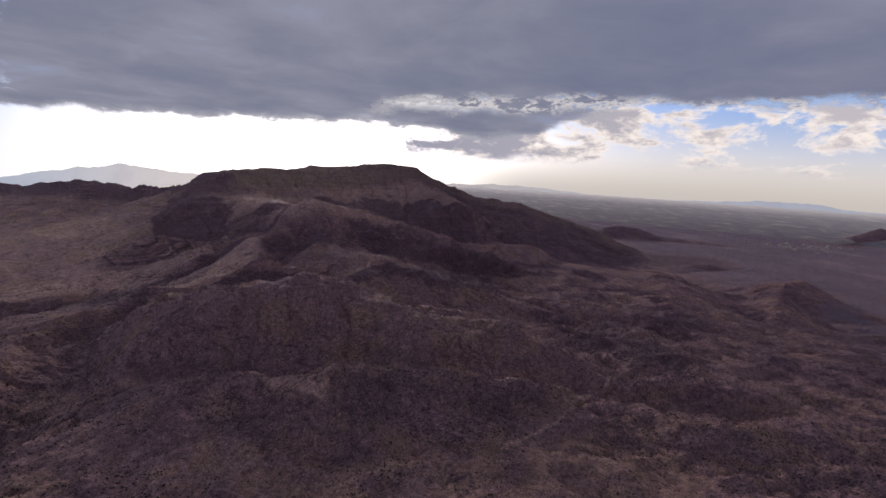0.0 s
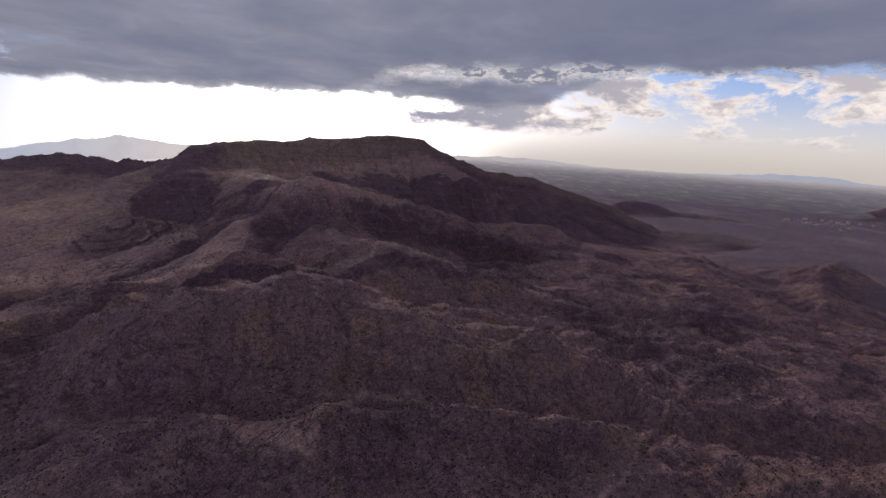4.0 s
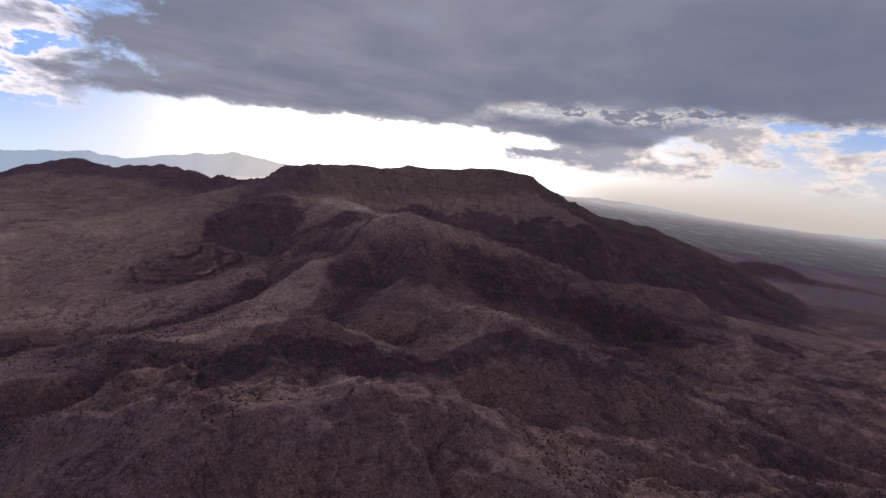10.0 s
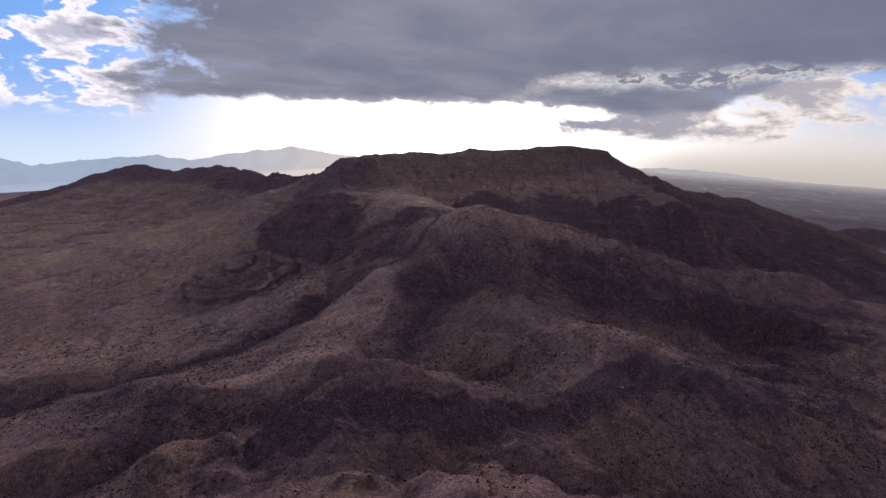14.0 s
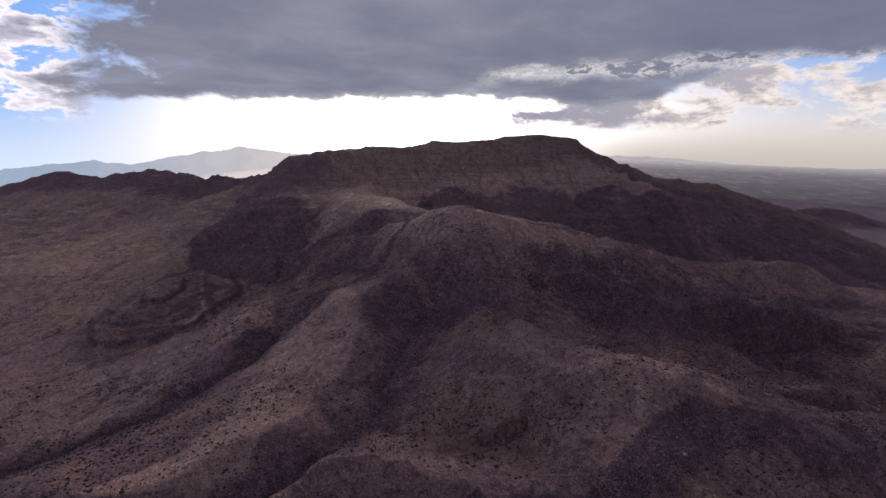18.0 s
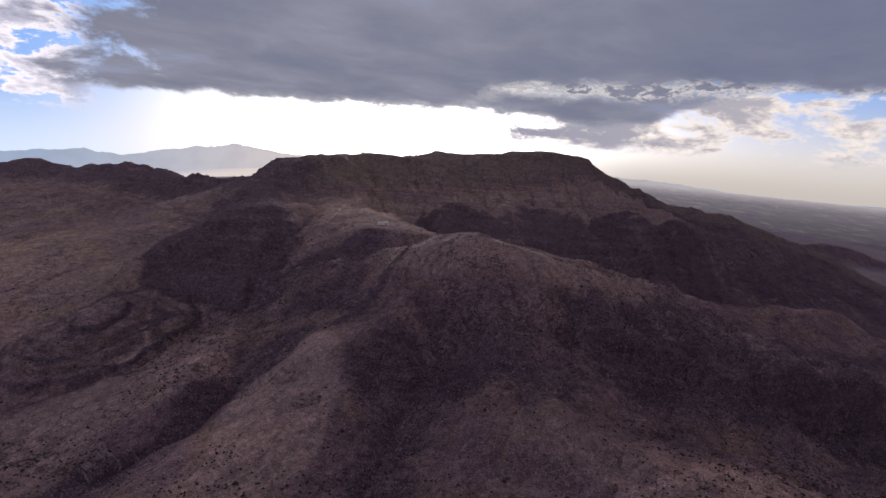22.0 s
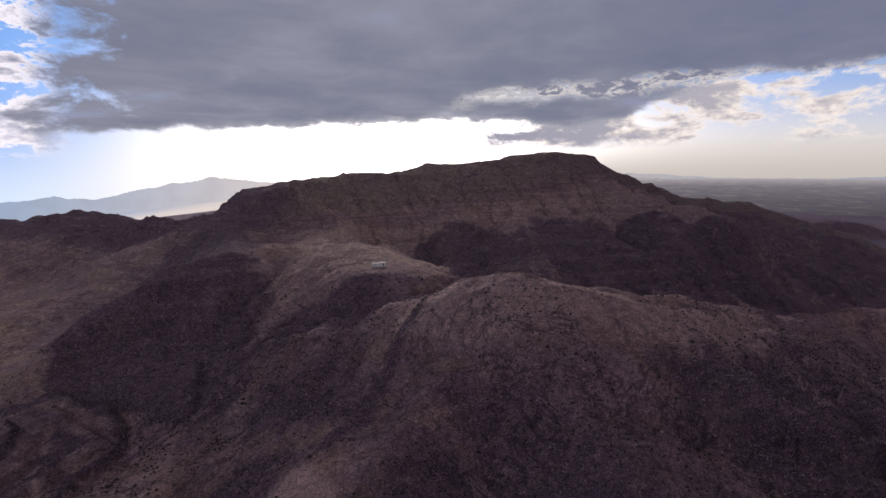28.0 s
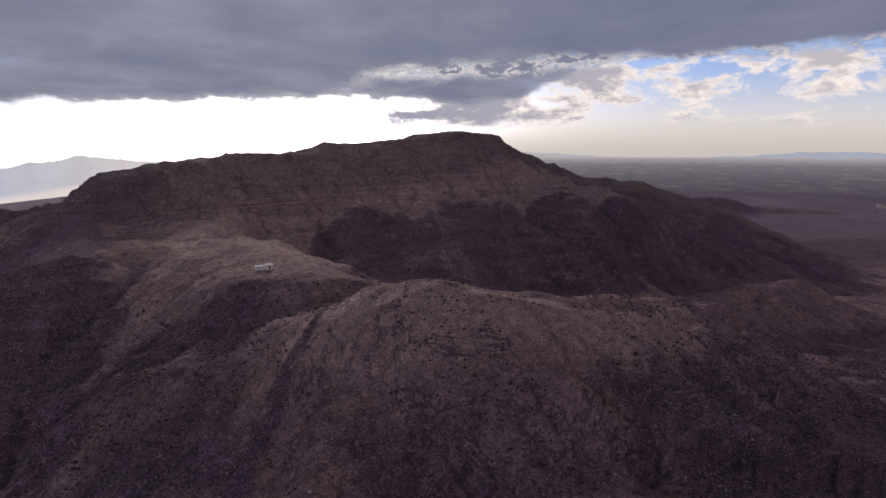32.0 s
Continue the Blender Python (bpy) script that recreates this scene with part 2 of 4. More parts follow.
# crest lines of the landforms: x, y, z
MESA = [(-121, 838, 134), (-117, 841, 147), (-108, 847, 154), (-96, 854, 157), (-50, 879, 166), (-20, 895, 169), (15, 914, 167), (52, 934, 174), (125, 973, 181),
        (186, 1004, 189), (247, 1052, 186), (330, 1073, 152), (403, 1091, 133), (488, 1112, 121), (535, 1123, 117), (590, 1135, 101), (700, 1159, 75),
        (847, 1185, 28), (960, 1200, -14)]
BENCH = [(222, 900, 124), (320, 945, 116), (430, 980, 101), (560, 1015, 76), (700, 1040, 40), (800, 1050, 8)]
MID_SPUR = [(160, 935, 140), (150, 860, 124), (165, 800, 116), (185, 750, 100)]
LEFT_RIDGE = [(-122, 850, 139), (-150, 876, 134), (-192, 915, 126), (-278, 994, 126), (-346, 1057, 128), (-430, 1130, 118), (-490, 1185, 108), (-560, 1208, 116),
              (-658, 1236, 92), (-734, 1256, 66), (-858, 1289, 30), (-930, 1300, 5)]
SHELF = [(-45, 790, 130), (-48, 745, 129), (-38, 722, 129), (-20, 698, 129), (-6, 674, 129), (2, 655, 129)]
BULGE = [(-60, 715, 130), (-85, 702, 130), (-100, 689, 128), (-112, 677, 124), (-122, 667, 118), (-133, 656, 111), (-140, 649, 104)]
KNOLL = [(4, 606, 126), (8, 600, 129), (14, 597, 133), (24, 592, 135), (33, 586, 137), (40, 583, 135), (47, 583, 132), (56, 584, 130), (70, 584, 129), (80, 587, 128), (92, 592, 126),
         (107, 606, 119), (155, 642, 104), (205, 664, 88), (265, 697, 67), (327, 731, 46)]
SPUR = [(42, 578, 134), (30, 545, 114), (35, 518, 104), (42, 500, 100), (58, 474, 97), (78, 462, 98), (70, 438, 93)]
TONGUE = [(-24, 548, 97), (-34, 520, 89), (-42, 495, 84), (-58, 468, 78), (-84, 440, 71)]
FRONT_RIDGE = [(-50, 390, 95), (-30, 398, 103), (-8, 403, 101), (12, 408, 96), (40, 416, 87), (66, 428, 82), (103, 444, 77), (150, 462, 69)]
DARK_MOUND = [(128, 440, 74), (156, 456, 76), (186, 466, 70)]
FRONT_HILL = [(-70, 322, 82), (-24, 320, 101), (10, 318, 107), (34, 330, 102), (56, 316, 95), (104, 300, 78)]
NEAR_HILL = [(-62, 262, 64), (-31, 252, 73), (-20, 254, 76), (-7, 244, 75), (9, 235, 75), (16, 228, 73)]
NEAR_HILL_B = [(27, 240, 76), (30, 248, 81), (41, 260, 85), (60, 255, 83), (85, 240, 79), (112, 234, 74)]
NEAR_HILL_C = [(150, 258, 64), (145, 282, 76), (139, 303, 80), (118, 318, 79)]
HILL_SPUR_A = [(18, 330, 105), (-2, 300, 97), (-16, 276, 84), (-24, 262, 76)]
HILL_SPUR_B = [(50, 316, 96), (64, 300, 92), (74, 280, 82), (70, 262, 76)]
SADDLE = [(-85, 702, 129), (-96, 750, 127), (-106, 800, 131), (-118, 838, 141)]
FRONT_SPUR = [(-26, 320, 102), (-62, 332, 90), (-92, 344, 77), (-114, 346, 70)]
NEAR_LEFT = [(-260, 430, 58), (-185, 446, 60), (-140, 446, 64), (-113, 440, 69), (-88, 428, 76)]
RIGHT_HUMP = [(470, 640, 12), (520, 668, 30), (565, 682, 41), (610, 705, 30), (645, 735, 30), (690, 740, 4)]
RIGHT_HUMP_B = [(560, 470, 34), (630, 520, 34), (700, 590, 26), (745, 622, 36), (785, 640, 43), (830, 655, 34), (900, 700, 4)]
RIGHT_LOW = [(190, 300, 58), (260, 340, 56), (340, 400, 52), (410, 470, 48), (470, 560, 44), (540, 640, 40)]
FAR_HILL = [(1060, 1640, -6), (1120, 1665, 32), (1191, 1679, 41), (1250, 1670, 30), (1320, 1650, 4), (1390, 1640, 6), (1500, 1615, -22)]
EAST_HILL = [(2230, 1650, -10), (2380, 1670, 36), (2470, 1690, 30), (2560, 1700, 64), (2640, 1720, 40), (2760, 1740, 56), (2900, 1760, 0)]
# beds of the washes and ravines: x, y, z
CANYON = [(20, 672, 122), (70, 662, 108), (130, 672, 97), (190, 705, 85), (270, 752, 66), (370, 790, 47), (480, 806, 31), (620, 826, 17), (800, 910, -2), (1000, 1000, -18)]
WEST_GULLY = [(4, 606, 128), (-6, 582, 123), (-17, 567, 115), (-34, 560, 104), (-50, 555, 92), (-61, 540, 81), (-72, 512, 73), (-95, 482, 66), (-130, 456, 59), (-190, 430, 50)]
SHELF_GULLY = [(-62, 700, 122), (-70, 660, 109), (-73, 626, 97), (-71, 600, 88), (-66, 572, 84), (-61, 545, 81)]
EAST_GULLY = [(122, 548, 95), (142, 540, 85), (170, 505, 76), (205, 470, 62), (250, 440, 48), (330, 380, 30)]
SPUR_GULLY = [(8, 534, 95), (2, 515, 88), (-3, 495, 83), (-8, 470, 79), (-30, 440, 74), (-70, 410, 66)]
LEFT_RAVINE = [(-92, 405, 64), (-112, 372, 58), (-118, 340, 54), (-105, 300, 50), (-110, 240, 44), (-130, 150, 34)]
FRONT_WASH = [(-60, 372, 78), (0, 378, 84), (60, 375, 76), (120, 390, 66), (180, 400, 58), (250, 400, 44), (330, 380, 30)]
NEAR_WASH = [(-60, 270, 64), (0, 262, 66), (60, 262, 66), (120, 255, 58), (180, 240, 48), (260, 225, 40)]
MESA_GULLY = [(60, 905, 150), (80, 850, 128), (105, 800, 118), (120, 765, 110), (128, 700, 98)]
MESA_GULLY_W = [(-30, 860, 150), (-20, 800, 132), (0, 750, 124), (20, 700, 118), (40, 668, 112)]
MESA_GULLY_E = [(300, 1020, 132), (330, 950, 100), (350, 890, 72), (385, 820, 48)]
FLANK_GULLY = [(430, 1060, 110), (470, 1000, 84), (520, 930, 50), (560, 860, 24)]


def smooth_ground(x, y):
    """0 on the hill's crown, the shelf, the mesa's rim and the gravel basin, 1 on broken ground."""
    out = np.ones(x.shape)
    for line, inner, outer in ((SHELF, 16, 40), (KNOLL[:11], 8, 30), (MESA, 6, 24), (TONGUE, 22, 44)):
        d = near(x, y, line)[0]
        k = np.clip((d - inner) / (outer - inner), 0, 1)
        out = np.minimum(out, 0.2 + 0.8 * k * k * (3 - 2 * k))
    basin = np.clip((-x - 50) / 50, 0, 1) * np.clip((y - 430) / 50, 0, 1) * np.clip((900 - y) / 100, 0, 1)
    return out * (1 - 0.8 * basin)


def tent(x, y, line, front, back=None, flute=0.0, seed=0):
    d, z, side, s = near(x, y, line)
    drop = fall(d, *front)
    if back:
        k = np.clip(0.5 + 0.9 * side, 0, 1)
        drop = drop * (1 - k) + fall(d, *back) * k
    if flute:
        rill = ridged(s / 26 + 0.02 * d, d / 170, 1.0, 4, 60 + seed)
        drop = drop + 0.6 * flute * (0.55 - rill) * np.clip(d / 30, 0, 1) * 2
    return z - drop


def carve(z, x, y, line, slope, soft=6.0, bank=0.012):
    d, bed, _, _ = near(x, y, line)
    wall = bed + slope * d + bank * np.maximum(d - (20 if bank < 0.02 else 9), 0) ** 2
    return -union(-z, -wall, soft)


def base_land(x, y):
    east = x - 0.1 * (y - 300)
    z = 62 - 56 / (1 + np.exp(-(east - 440) / 100)) - 26 * np.clip((east - 500) / 900, 0, 1)
    z = z - 30 / (1 + np.exp((x + 330) / 80)) - 0.09 * np.clip(-x - 450, 0, 2200)
    z = z + 5 * np.exp(-((x + 60) / 150) ** 2 - ((y - 540) / 110) ** 2)
    far = np.hypot(x, y - 230)
    az = np.degrees(np.arctan2(x, y - 230))
    sight = np.interp(az, [-180, -60, -40, -10, 20, 60, 120, 180], [-3, -5.2, -4.8, -2.2, -0.65, -0.75, -1.3, -3])
    goal = 170 + 4600 * np.tan(np.radians(sight))
    k = np.clip((far - 2300) / 2300, 0, 1.3)
    return z + (goal - z) * np.minimum(k, 1) ** 1.35 - 1.2 * np.maximum(far - 4560, 0)


def land(x, y):
    """Heights, which landform each spot belongs to, and how far it rises over the plain."""
    far = np.hypot(x, y - 230)
    calm = 1 / (1 + (far / 1800) ** 2)
    wx = x + (8 * fbm(x, y, 70, 3, 11) + 4 * fbm(x, y, 14, 2, 12)) * calm
    wy = y + (8 * fbm(x, y, 70, 3, 23) + 4 * fbm(x, y, 14, 2, 24)) * calm
    base = base_land(x, y)
    forms = [
        ("mesa", tent(wx, wy, MESA, ((6, 1.5), (13, 9), (30, 17), (36, 23), (90, 48), (200, 65), (260, 92), (330, 128), (600, 230)), ((40, 3), (120, 40), (300, 120), (600, 220)), 4.5, 1)),
        ("mesa", tent(wx, wy, BENCH, ((8, 3), (40, 30), (80, 48), (150, 66), (300, 110), (500, 200)), ((60, 5), (140, 30), (300, 120)), 5.0, 2)),
        ("mesa", tent(wx, wy, MID_SPUR, ((10, 2), (40, 15), (100, 36), (200, 80)), None, 3.0, 3)),
        ("ridge", tent(wx, wy, LEFT_RIDGE, ((40, 14), (200, 80), (600, 220)), ((8, 4), (20, 15), (60, 29), (140, 46), (260, 66), (420, 84), (900, 190)), 4.0, 4)),
        ("knoll", tent(wx, wy, SHELF, ((26, 3), (34, 7), (60, 27), (90, 44), (140, 62), (220, 95)), ((22, 3), (30, 8), (50, 24), (100, 60)), 3.0, 5)),
        ("knoll", tent(wx, wy, BULGE, ((8, 3), (25, 20), (55, 40), (100, 60), (200, 100)), ((8, 3), (30, 21), (70, 43), (160, 80)), 3.0, 6)),
        ("knoll", tent(wx, wy, KNOLL, ((10, 3), (32, 20), (80, 45), (150, 62), (300, 108)), ((8, 2), (40, 24), (80, 44), (200, 100)), 3.0, 7)),
        ("knoll", tent(wx, wy, SPUR, ((18, 3), (50, 14), (110, 32), (300, 90)), None, 2.5, 8)),
        ("knoll", tent(wx, wy, SADDLE, ((30, 6), (80, 34), (160, 74)), ((20, 6), (60, 30), (120, 56), (200, 90)), 3.0, 18)),
        ("ground", tent(wx, wy, TONGUE, ((12, 1.0), (24, 4), (60, 15), (120, 26), (240, 46)))),
        ("foothill", tent(wx, wy, FRONT_RIDGE, ((5, 1), (14, 8), (40, 15), (100, 30), (200, 60)), ((8, 2), (26, 11), (60, 24), (120, 42)), 2.5, 9)),
        ("foothill", tent(wx, wy, DARK_MOUND, ((10, 3), (24, 10), (60, 18), (120, 40)), None, 2.0, 10)),
        ("foothill", tent(wx, wy, FRONT_HILL, ((16, 3), (40, 14), (90, 34), (200, 78)), None, 4.0, 11)),
        ("foothill", tent(wx, wy, HILL_SPUR_A, ((6, 1.5), (22, 9), (60, 24), (120, 46)), None, 2.5, 19)),
        ("foothill", tent(wx, wy, HILL_SPUR_B, ((6, 1.5), (22, 9), (60, 24), (120, 46)), None, 2.5, 20)),
        ("foothill", tent(wx, wy, FRONT_SPUR, ((6, 1.5), (22, 9), (60, 24), (120, 46)), None, 2.5, 21)),
        ("foothill", tent(wx, wy, NEAR_HILL, ((4, 1), (24, 13), (60, 25), (120, 44)), ((20, 2), (50, 8), (120, 30)), 3.0, 12)),
        ("foothill", tent(wx, wy, NEAR_HILL_B, ((4, 1), (24, 12), (60, 24), (120, 44)), ((20, 2), (50, 8), (120, 30)), 3.0, 22)),
        ("foothill", tent(wx, wy, NEAR_HILL_C, ((6, 1.5), (24, 10), (60, 22), (120, 44)), None, 2.5, 23)),
        ("foothill", tent(wx, wy, NEAR_LEFT, ((10, 3), (30, 10), (80, 22), (160, 45)), None, 2.5, 13)),
        ("foothill", tent(wx, wy, RIGHT_LOW, ((20, 4), (60, 13), (160, 36)), None, 3.0, 14)),
        ("foothill", tent(wx, wy, RIGHT_HUMP, ((14, 5), (50, 18), (160, 50)), None, 4.0, 15)),
        ("foothill", tent(wx, wy, RIGHT_HUMP_B, ((14, 6), (60, 24), (160, 50)), None, 4.0, 24)),
        ("far_hill", tent(wx, wy, FAR_HILL, ((15, 7), (60, 32), (120, 50)), None, 4.0, 16)),
        ("far_hill", tent(wx, wy, EAST_HILL, ((20, 9), (80, 34), (200, 70)), None, 4.0, 17)),
    ]
    z = base
    for _, form in forms:
        z = union(z, form, 7.0)
    for line, slope, soft in ((CANYON, 0.42, 8), (EAST_GULLY, 0.5, 5), (MESA_GULLY, 0.4, 5), (MESA_GULLY_W, 0.3, 5), (MESA_GULLY_E, 0.5, 5), (FLANK_GULLY, 0.4, 5)):
        z = carve(z, wx, wy, line, slope, soft)
    for line, slope, soft in ((WEST_GULLY, 0.4, 3), (SHELF_GULLY, 0.4, 4), (SPUR_GULLY, 0.25, 4), (LEFT_RAVINE, 0.4, 6), (FRONT_WASH, 0.3, 5), (NEAR_WASH, 0.3, 5)):
        z = carve(z, wx, wy, line, slope, soft, 0.03)
    # layered outcrop below the bulge
    q = np.hypot(x + 132, (y - 586) * 0.8) + 10 * fbm(x, y, 20, 3, 77)
    mound = 18 * np.clip(1 - q / 42, 0, 1)
    z = z + np.floor(mound / 3.2) * 3.2 * 0.75 + mound * 0.25
    heights = np.stack([base + 4] + [f for _, f in forms])
    kind = np.argmax(heights, 0)
    relief = np.clip((z - base) / 40, 0, 1)
    rest = smooth_ground(x, y)
    z = z + (0.5 + 0.8 * relief) * 5.5 * (ridged(x + 8 * fbm(x, y, 40, 2, 5), y, 70, 5, 3, 0.55) - 0.47) * calm * rest
    z = z + 2.4 * fbm(x, y, 22, 5, 41, 0.6) * (0.4 + relief) * calm * (0.25 + 0.75 * rest)
    z = z + 1.9 * (ridged(x + 3 * fbm(x, y, 9, 2, 43), y + 3 * fbm(x, y, 9, 2, 44), 17, 3, 45, 0.5) - 0.42) * (0.25 + relief) * calm * rest
    # broken low foothills in front and along the edge of the plain
    broken = np.clip((x - 110) / 90, 0, 1) * np.clip((900 - x) / 160, 0, 1) * np.clip((y - 90) / 90, 0, 1) * np.clip((760 - y) / 120, 0, 1)
    fore = np.clip((430 - y) / 60, 0, 1) * np.clip((y - 80) / 80, 0, 1) * np.clip((x + 260) / 80, 0, 1) * np.clip((260 - x) / 80, 0, 1)
    lumpy = ridged(x + 14 * fbm(x, y, 34, 3, 51), y + 14 * fbm(x, y, 34, 3, 52), 52, 5, 53, 0.52) - 0.47
    z = z + (11 * broken + 4 * fore) * lumpy
    riblets = ridged(x + 6 * fbm(x, y, 18, 3, 61), y + 6 * fbm(x, y, 18, 3, 62), 24, 4, 63, 0.55) - 0.47
    z = z + (4.5 * fore + 2.5 * broken) * riblets
    # facets on the front of the mesa
    facet = np.clip((x + 90) / 80, 0, 1) * np.clip((460 - x) / 100, 0, 1) * np.clip((y - 690) / 60, 0, 1) * np.clip((y - 690) / 60, 0, 1)
    facet = facet * np.clip((near(x, y, MESA)[0] - 34) / 50, 0, 1)
    z = z + 17 * facet * (ridged((x + 20 * fbm(x, y, 50, 3, 55)) / 62, (y + 20 * fbm(x, y, 50, 3, 56)) / 130, 1.0, 4, 57, 0.45) - 0.47)
    # jagged knobs along the far ridge and the low shoulder of the mesa
    crag = ridged(x + 8 * fbm(x, y, 22, 2, 85), y, 46, 4, 88, 0.55) - 0.45
    z = z + 8 * crag * np.clip(1.5 - near(x, y, LEFT_RIDGE)[0] / 40, 0, 1)
    z = z + 9 * crag * np.clip(1.4 - near(x, y, MESA)[0] / 34, 0, 1) * np.clip((x - 270) / 60, 0, 1)
    # thin ledges where hard beds crop out
    bed = np.sin(z * 0.9 + 4 * fbm(x, y, 120, 3, 91))
    z = z + 0.55 * np.tanh(3 * bed) * np.clip(relief * 1.6 - 0.3, 0, 1) * calm * rest
    pad = np.clip(1.6 - np.hypot(x + 13, y - 657) / 11, 0, 1)
    z = z * (1 - pad) + 127.6 * pad
    return z, kind, [n for n, _ in forms]


# ---- materials ----
def material(name):
    m = bpy.data.materials.new(name)
    m.use_nodes = True
    return m, Nodes(m.node_tree)


def finish(k, color, rough=0.95, normal=None, emit=None, power=0.0):
    ins = {"Base Color": color if isinstance(color, bpy.types.NodeSocket) else (*color, 1.0), "Roughness": rough, "Specular IOR Level": 0.2}
    if normal:
        ins["Normal"] = normal
    if emit:
        ins["Emission Color"], ins["Emission Strength"] = emit, power
    s = k.add("ShaderNodeBsdfPrincipled", ins)
    k.add("ShaderNodeOutputMaterial", {"Surface": s.outputs[0]})


def desert_material():
    """Stony desert: brown soil, dark varnished rock that doubles as painted shade, pale outwash and a thin olive scrub,
    by the attributes of the sheet.
    """
    m, k = material("desert")
    p = k.add("ShaderNodeTexCoord").outputs["Object"]
    dark = k.add("ShaderNodeAttribute", attribute_name="dark").outputs["Fac"]
    pale = k.add("ShaderNodeAttribute", attribute_name="pale").outputs["Fac"]
    scrub = k.add("ShaderNodeAttribute", attribute_name="scrub").outputs["Fac"]
    plain = k.add("ShaderNodeAttribute", attribute_name="plain").outputs["Fac"]
    wide = k.noise(p, 0.011, 5, 0.6, 0.8)
    mid = k.noise(p, 0.06, 8, 0.68, 0.6)
    fine = k.noise(p, 0.42, 8, 0.72, 0.3)
    grit = k.noise(p, 2.2, 3, 0.7)
    streak = k.noise(k.add("ShaderNodeMapping", {"Vector": p, "Scale": (0.012, 0.03, 0.35)}).outputs[0], 1.0, 6, 0.65, 0.8)
    soil = k.ramp(wide, [(0.34, (0.238, 0.152, 0.162)), (0.5, (0.305, 0.205, 0.190)), (0.66, (0.39, 0.270, 0.226))])
    hue = k.noise(p, 0.021, 6, 0.65, 1.0)
    soil = k.mix(k.math("MULTIPLY", k.step(hue, 0.46, 0.58), 0.75), soil, (0.365, 0.262, 0.150))
    soil = k.mix(k.math("MULTIPLY", k.step(mid, 0.46, 0.64), 0.75), soil, (0.175, 0.112, 0.122))
    soil = k.mix(k.math("MULTIPLY", k.step(mid, 0.40, 0.30), 0.8), soil, (0.52, 0.38, 0.28))
    sand = k.ramp(mid, [(0.3, (0.44, 0.322, 0.235)), (0.7, (0.60, 0.45, 0.33))])
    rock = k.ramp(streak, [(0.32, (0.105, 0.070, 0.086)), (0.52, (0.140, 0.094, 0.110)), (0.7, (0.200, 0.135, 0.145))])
    beds = k.noise(k.add("ShaderNodeMapping", {"Vector": p, "Scale": (0.004, 0.004, 0.55)}).outputs[0], 1.0, 5, 0.7, 1.2)
    strata = k.add("ShaderNodeAttribute", attribute_name="strata").outputs["Fac"]
    soil = k.mix(k.math("MULTIPLY", strata, k.step(beds, 0.48, 0.57)), soil, (0.150, 0.098, 0.098))
    soil = k.mix(k.math("MULTIPLY", strata, k.math("MULTIPLY", k.step(beds, 0.42, 0.34), 0.7)), soil, (0.50, 0.36, 0.29))
    fray = k.math("MULTIPLY", k.math("SUBTRACT", mid, 0.5), 1.1)
    fray2 = k.math("MULTIPLY", k.math("SUBTRACT", fine, 0.5), 0.7)
    jag = k.math("ADD", fray, fray2)
    col = k.mix(k.step(k.math("ADD", pale, k.math("MULTIPLY", jag, 0.8)), 0.2, 0.85), soil, sand)
    col = k.mix(k.math("MULTIPLY", k.step(k.math("ADD", scrub, jag), 0.3, 0.8), 0.7), col, (0.175, 0.160, 0.105))
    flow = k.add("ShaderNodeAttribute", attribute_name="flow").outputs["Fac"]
    # channels darker: bed growth and painted shade in one tone
    gully_tone = k.math("ADD", flow, k.math("MULTIPLY", jag, 0.35))
    col = k.mix(k.math("MULTIPLY", k.step(gully_tone, 0.16, 0.7), 0.75), k.mix(0.12, col, (0.58, 0.42, 0.34)), k.mix(0.7, col, (0.150, 0.092, 0.105)))
    # dark rock and the shade of facing slopes share one colour
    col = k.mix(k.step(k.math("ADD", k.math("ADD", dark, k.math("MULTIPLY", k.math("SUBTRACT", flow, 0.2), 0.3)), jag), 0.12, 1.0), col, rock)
    # fields of the plain, with the haze over them put into the colour
    fields = k.noise(k.add("ShaderNodeMapping", {"Vector": p, "Scale": (0.006, 0.0028, 0.006), "Rotation": (0, 0, -0.7)}).outputs[0], 1.0, 6, 0.7, 0.4)
    flats = k.ramp(fields, [(0.36, (0.172, 0.150, 0.168)), (0.52, (0.200, 0.172, 0.188)), (0.60, (0.235, 0.200, 0.205)), (0.66, (0.34, 0.28, 0.25)), (0.72, (0.20, 0.185, 0.180))])
    col = k.mix(plain, col, flats)
    # loose stones and scattered bushes too small to build
    bare = k.math("SUBTRACT", 1.0, k.math("MULTIPLY", pale, 0.65), clamp=True)
    dots = k.add("ShaderNodeTexVoronoi", {"Vector": p, "Scale": 0.95, "Randomness": 1.0})
    bush = k.math("MULTIPLY", k.math("SUBTRACT", 1.0, k.step(dots.outputs["Distance"], 0.12, 0.3)), k.step(k.noise(p, 0.12, 5, 0.6), 0.44, 0.6))
    col = k.mix(k.math("MULTIPLY", k.math("MULTIPLY", bush, bare), 0.5), col, (0.085, 0.060, 0.060))
    col = k.mix(k.math("MULTIPLY", k.step(grit, 0.52, 0.64), 0.7), col, (0.48, 0.34, 0.29))
    col = k.mix(k.math("MULTIPLY", k.math("MULTIPLY", k.step(grit, 0.46, 0.36), bare), 0.5), col, (0.13, 0.085, 0.09))
    col = k.mix(k.math("MULTIPLY", k.math("MULTIPLY", k.step(fine, 0.50, 0.66), bare), 0.7), col, (0.110, 0.070, 0.078))
    # broken stony surface: light chips, and hollows with painted shade, at the size of a step
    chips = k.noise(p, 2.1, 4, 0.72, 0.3)
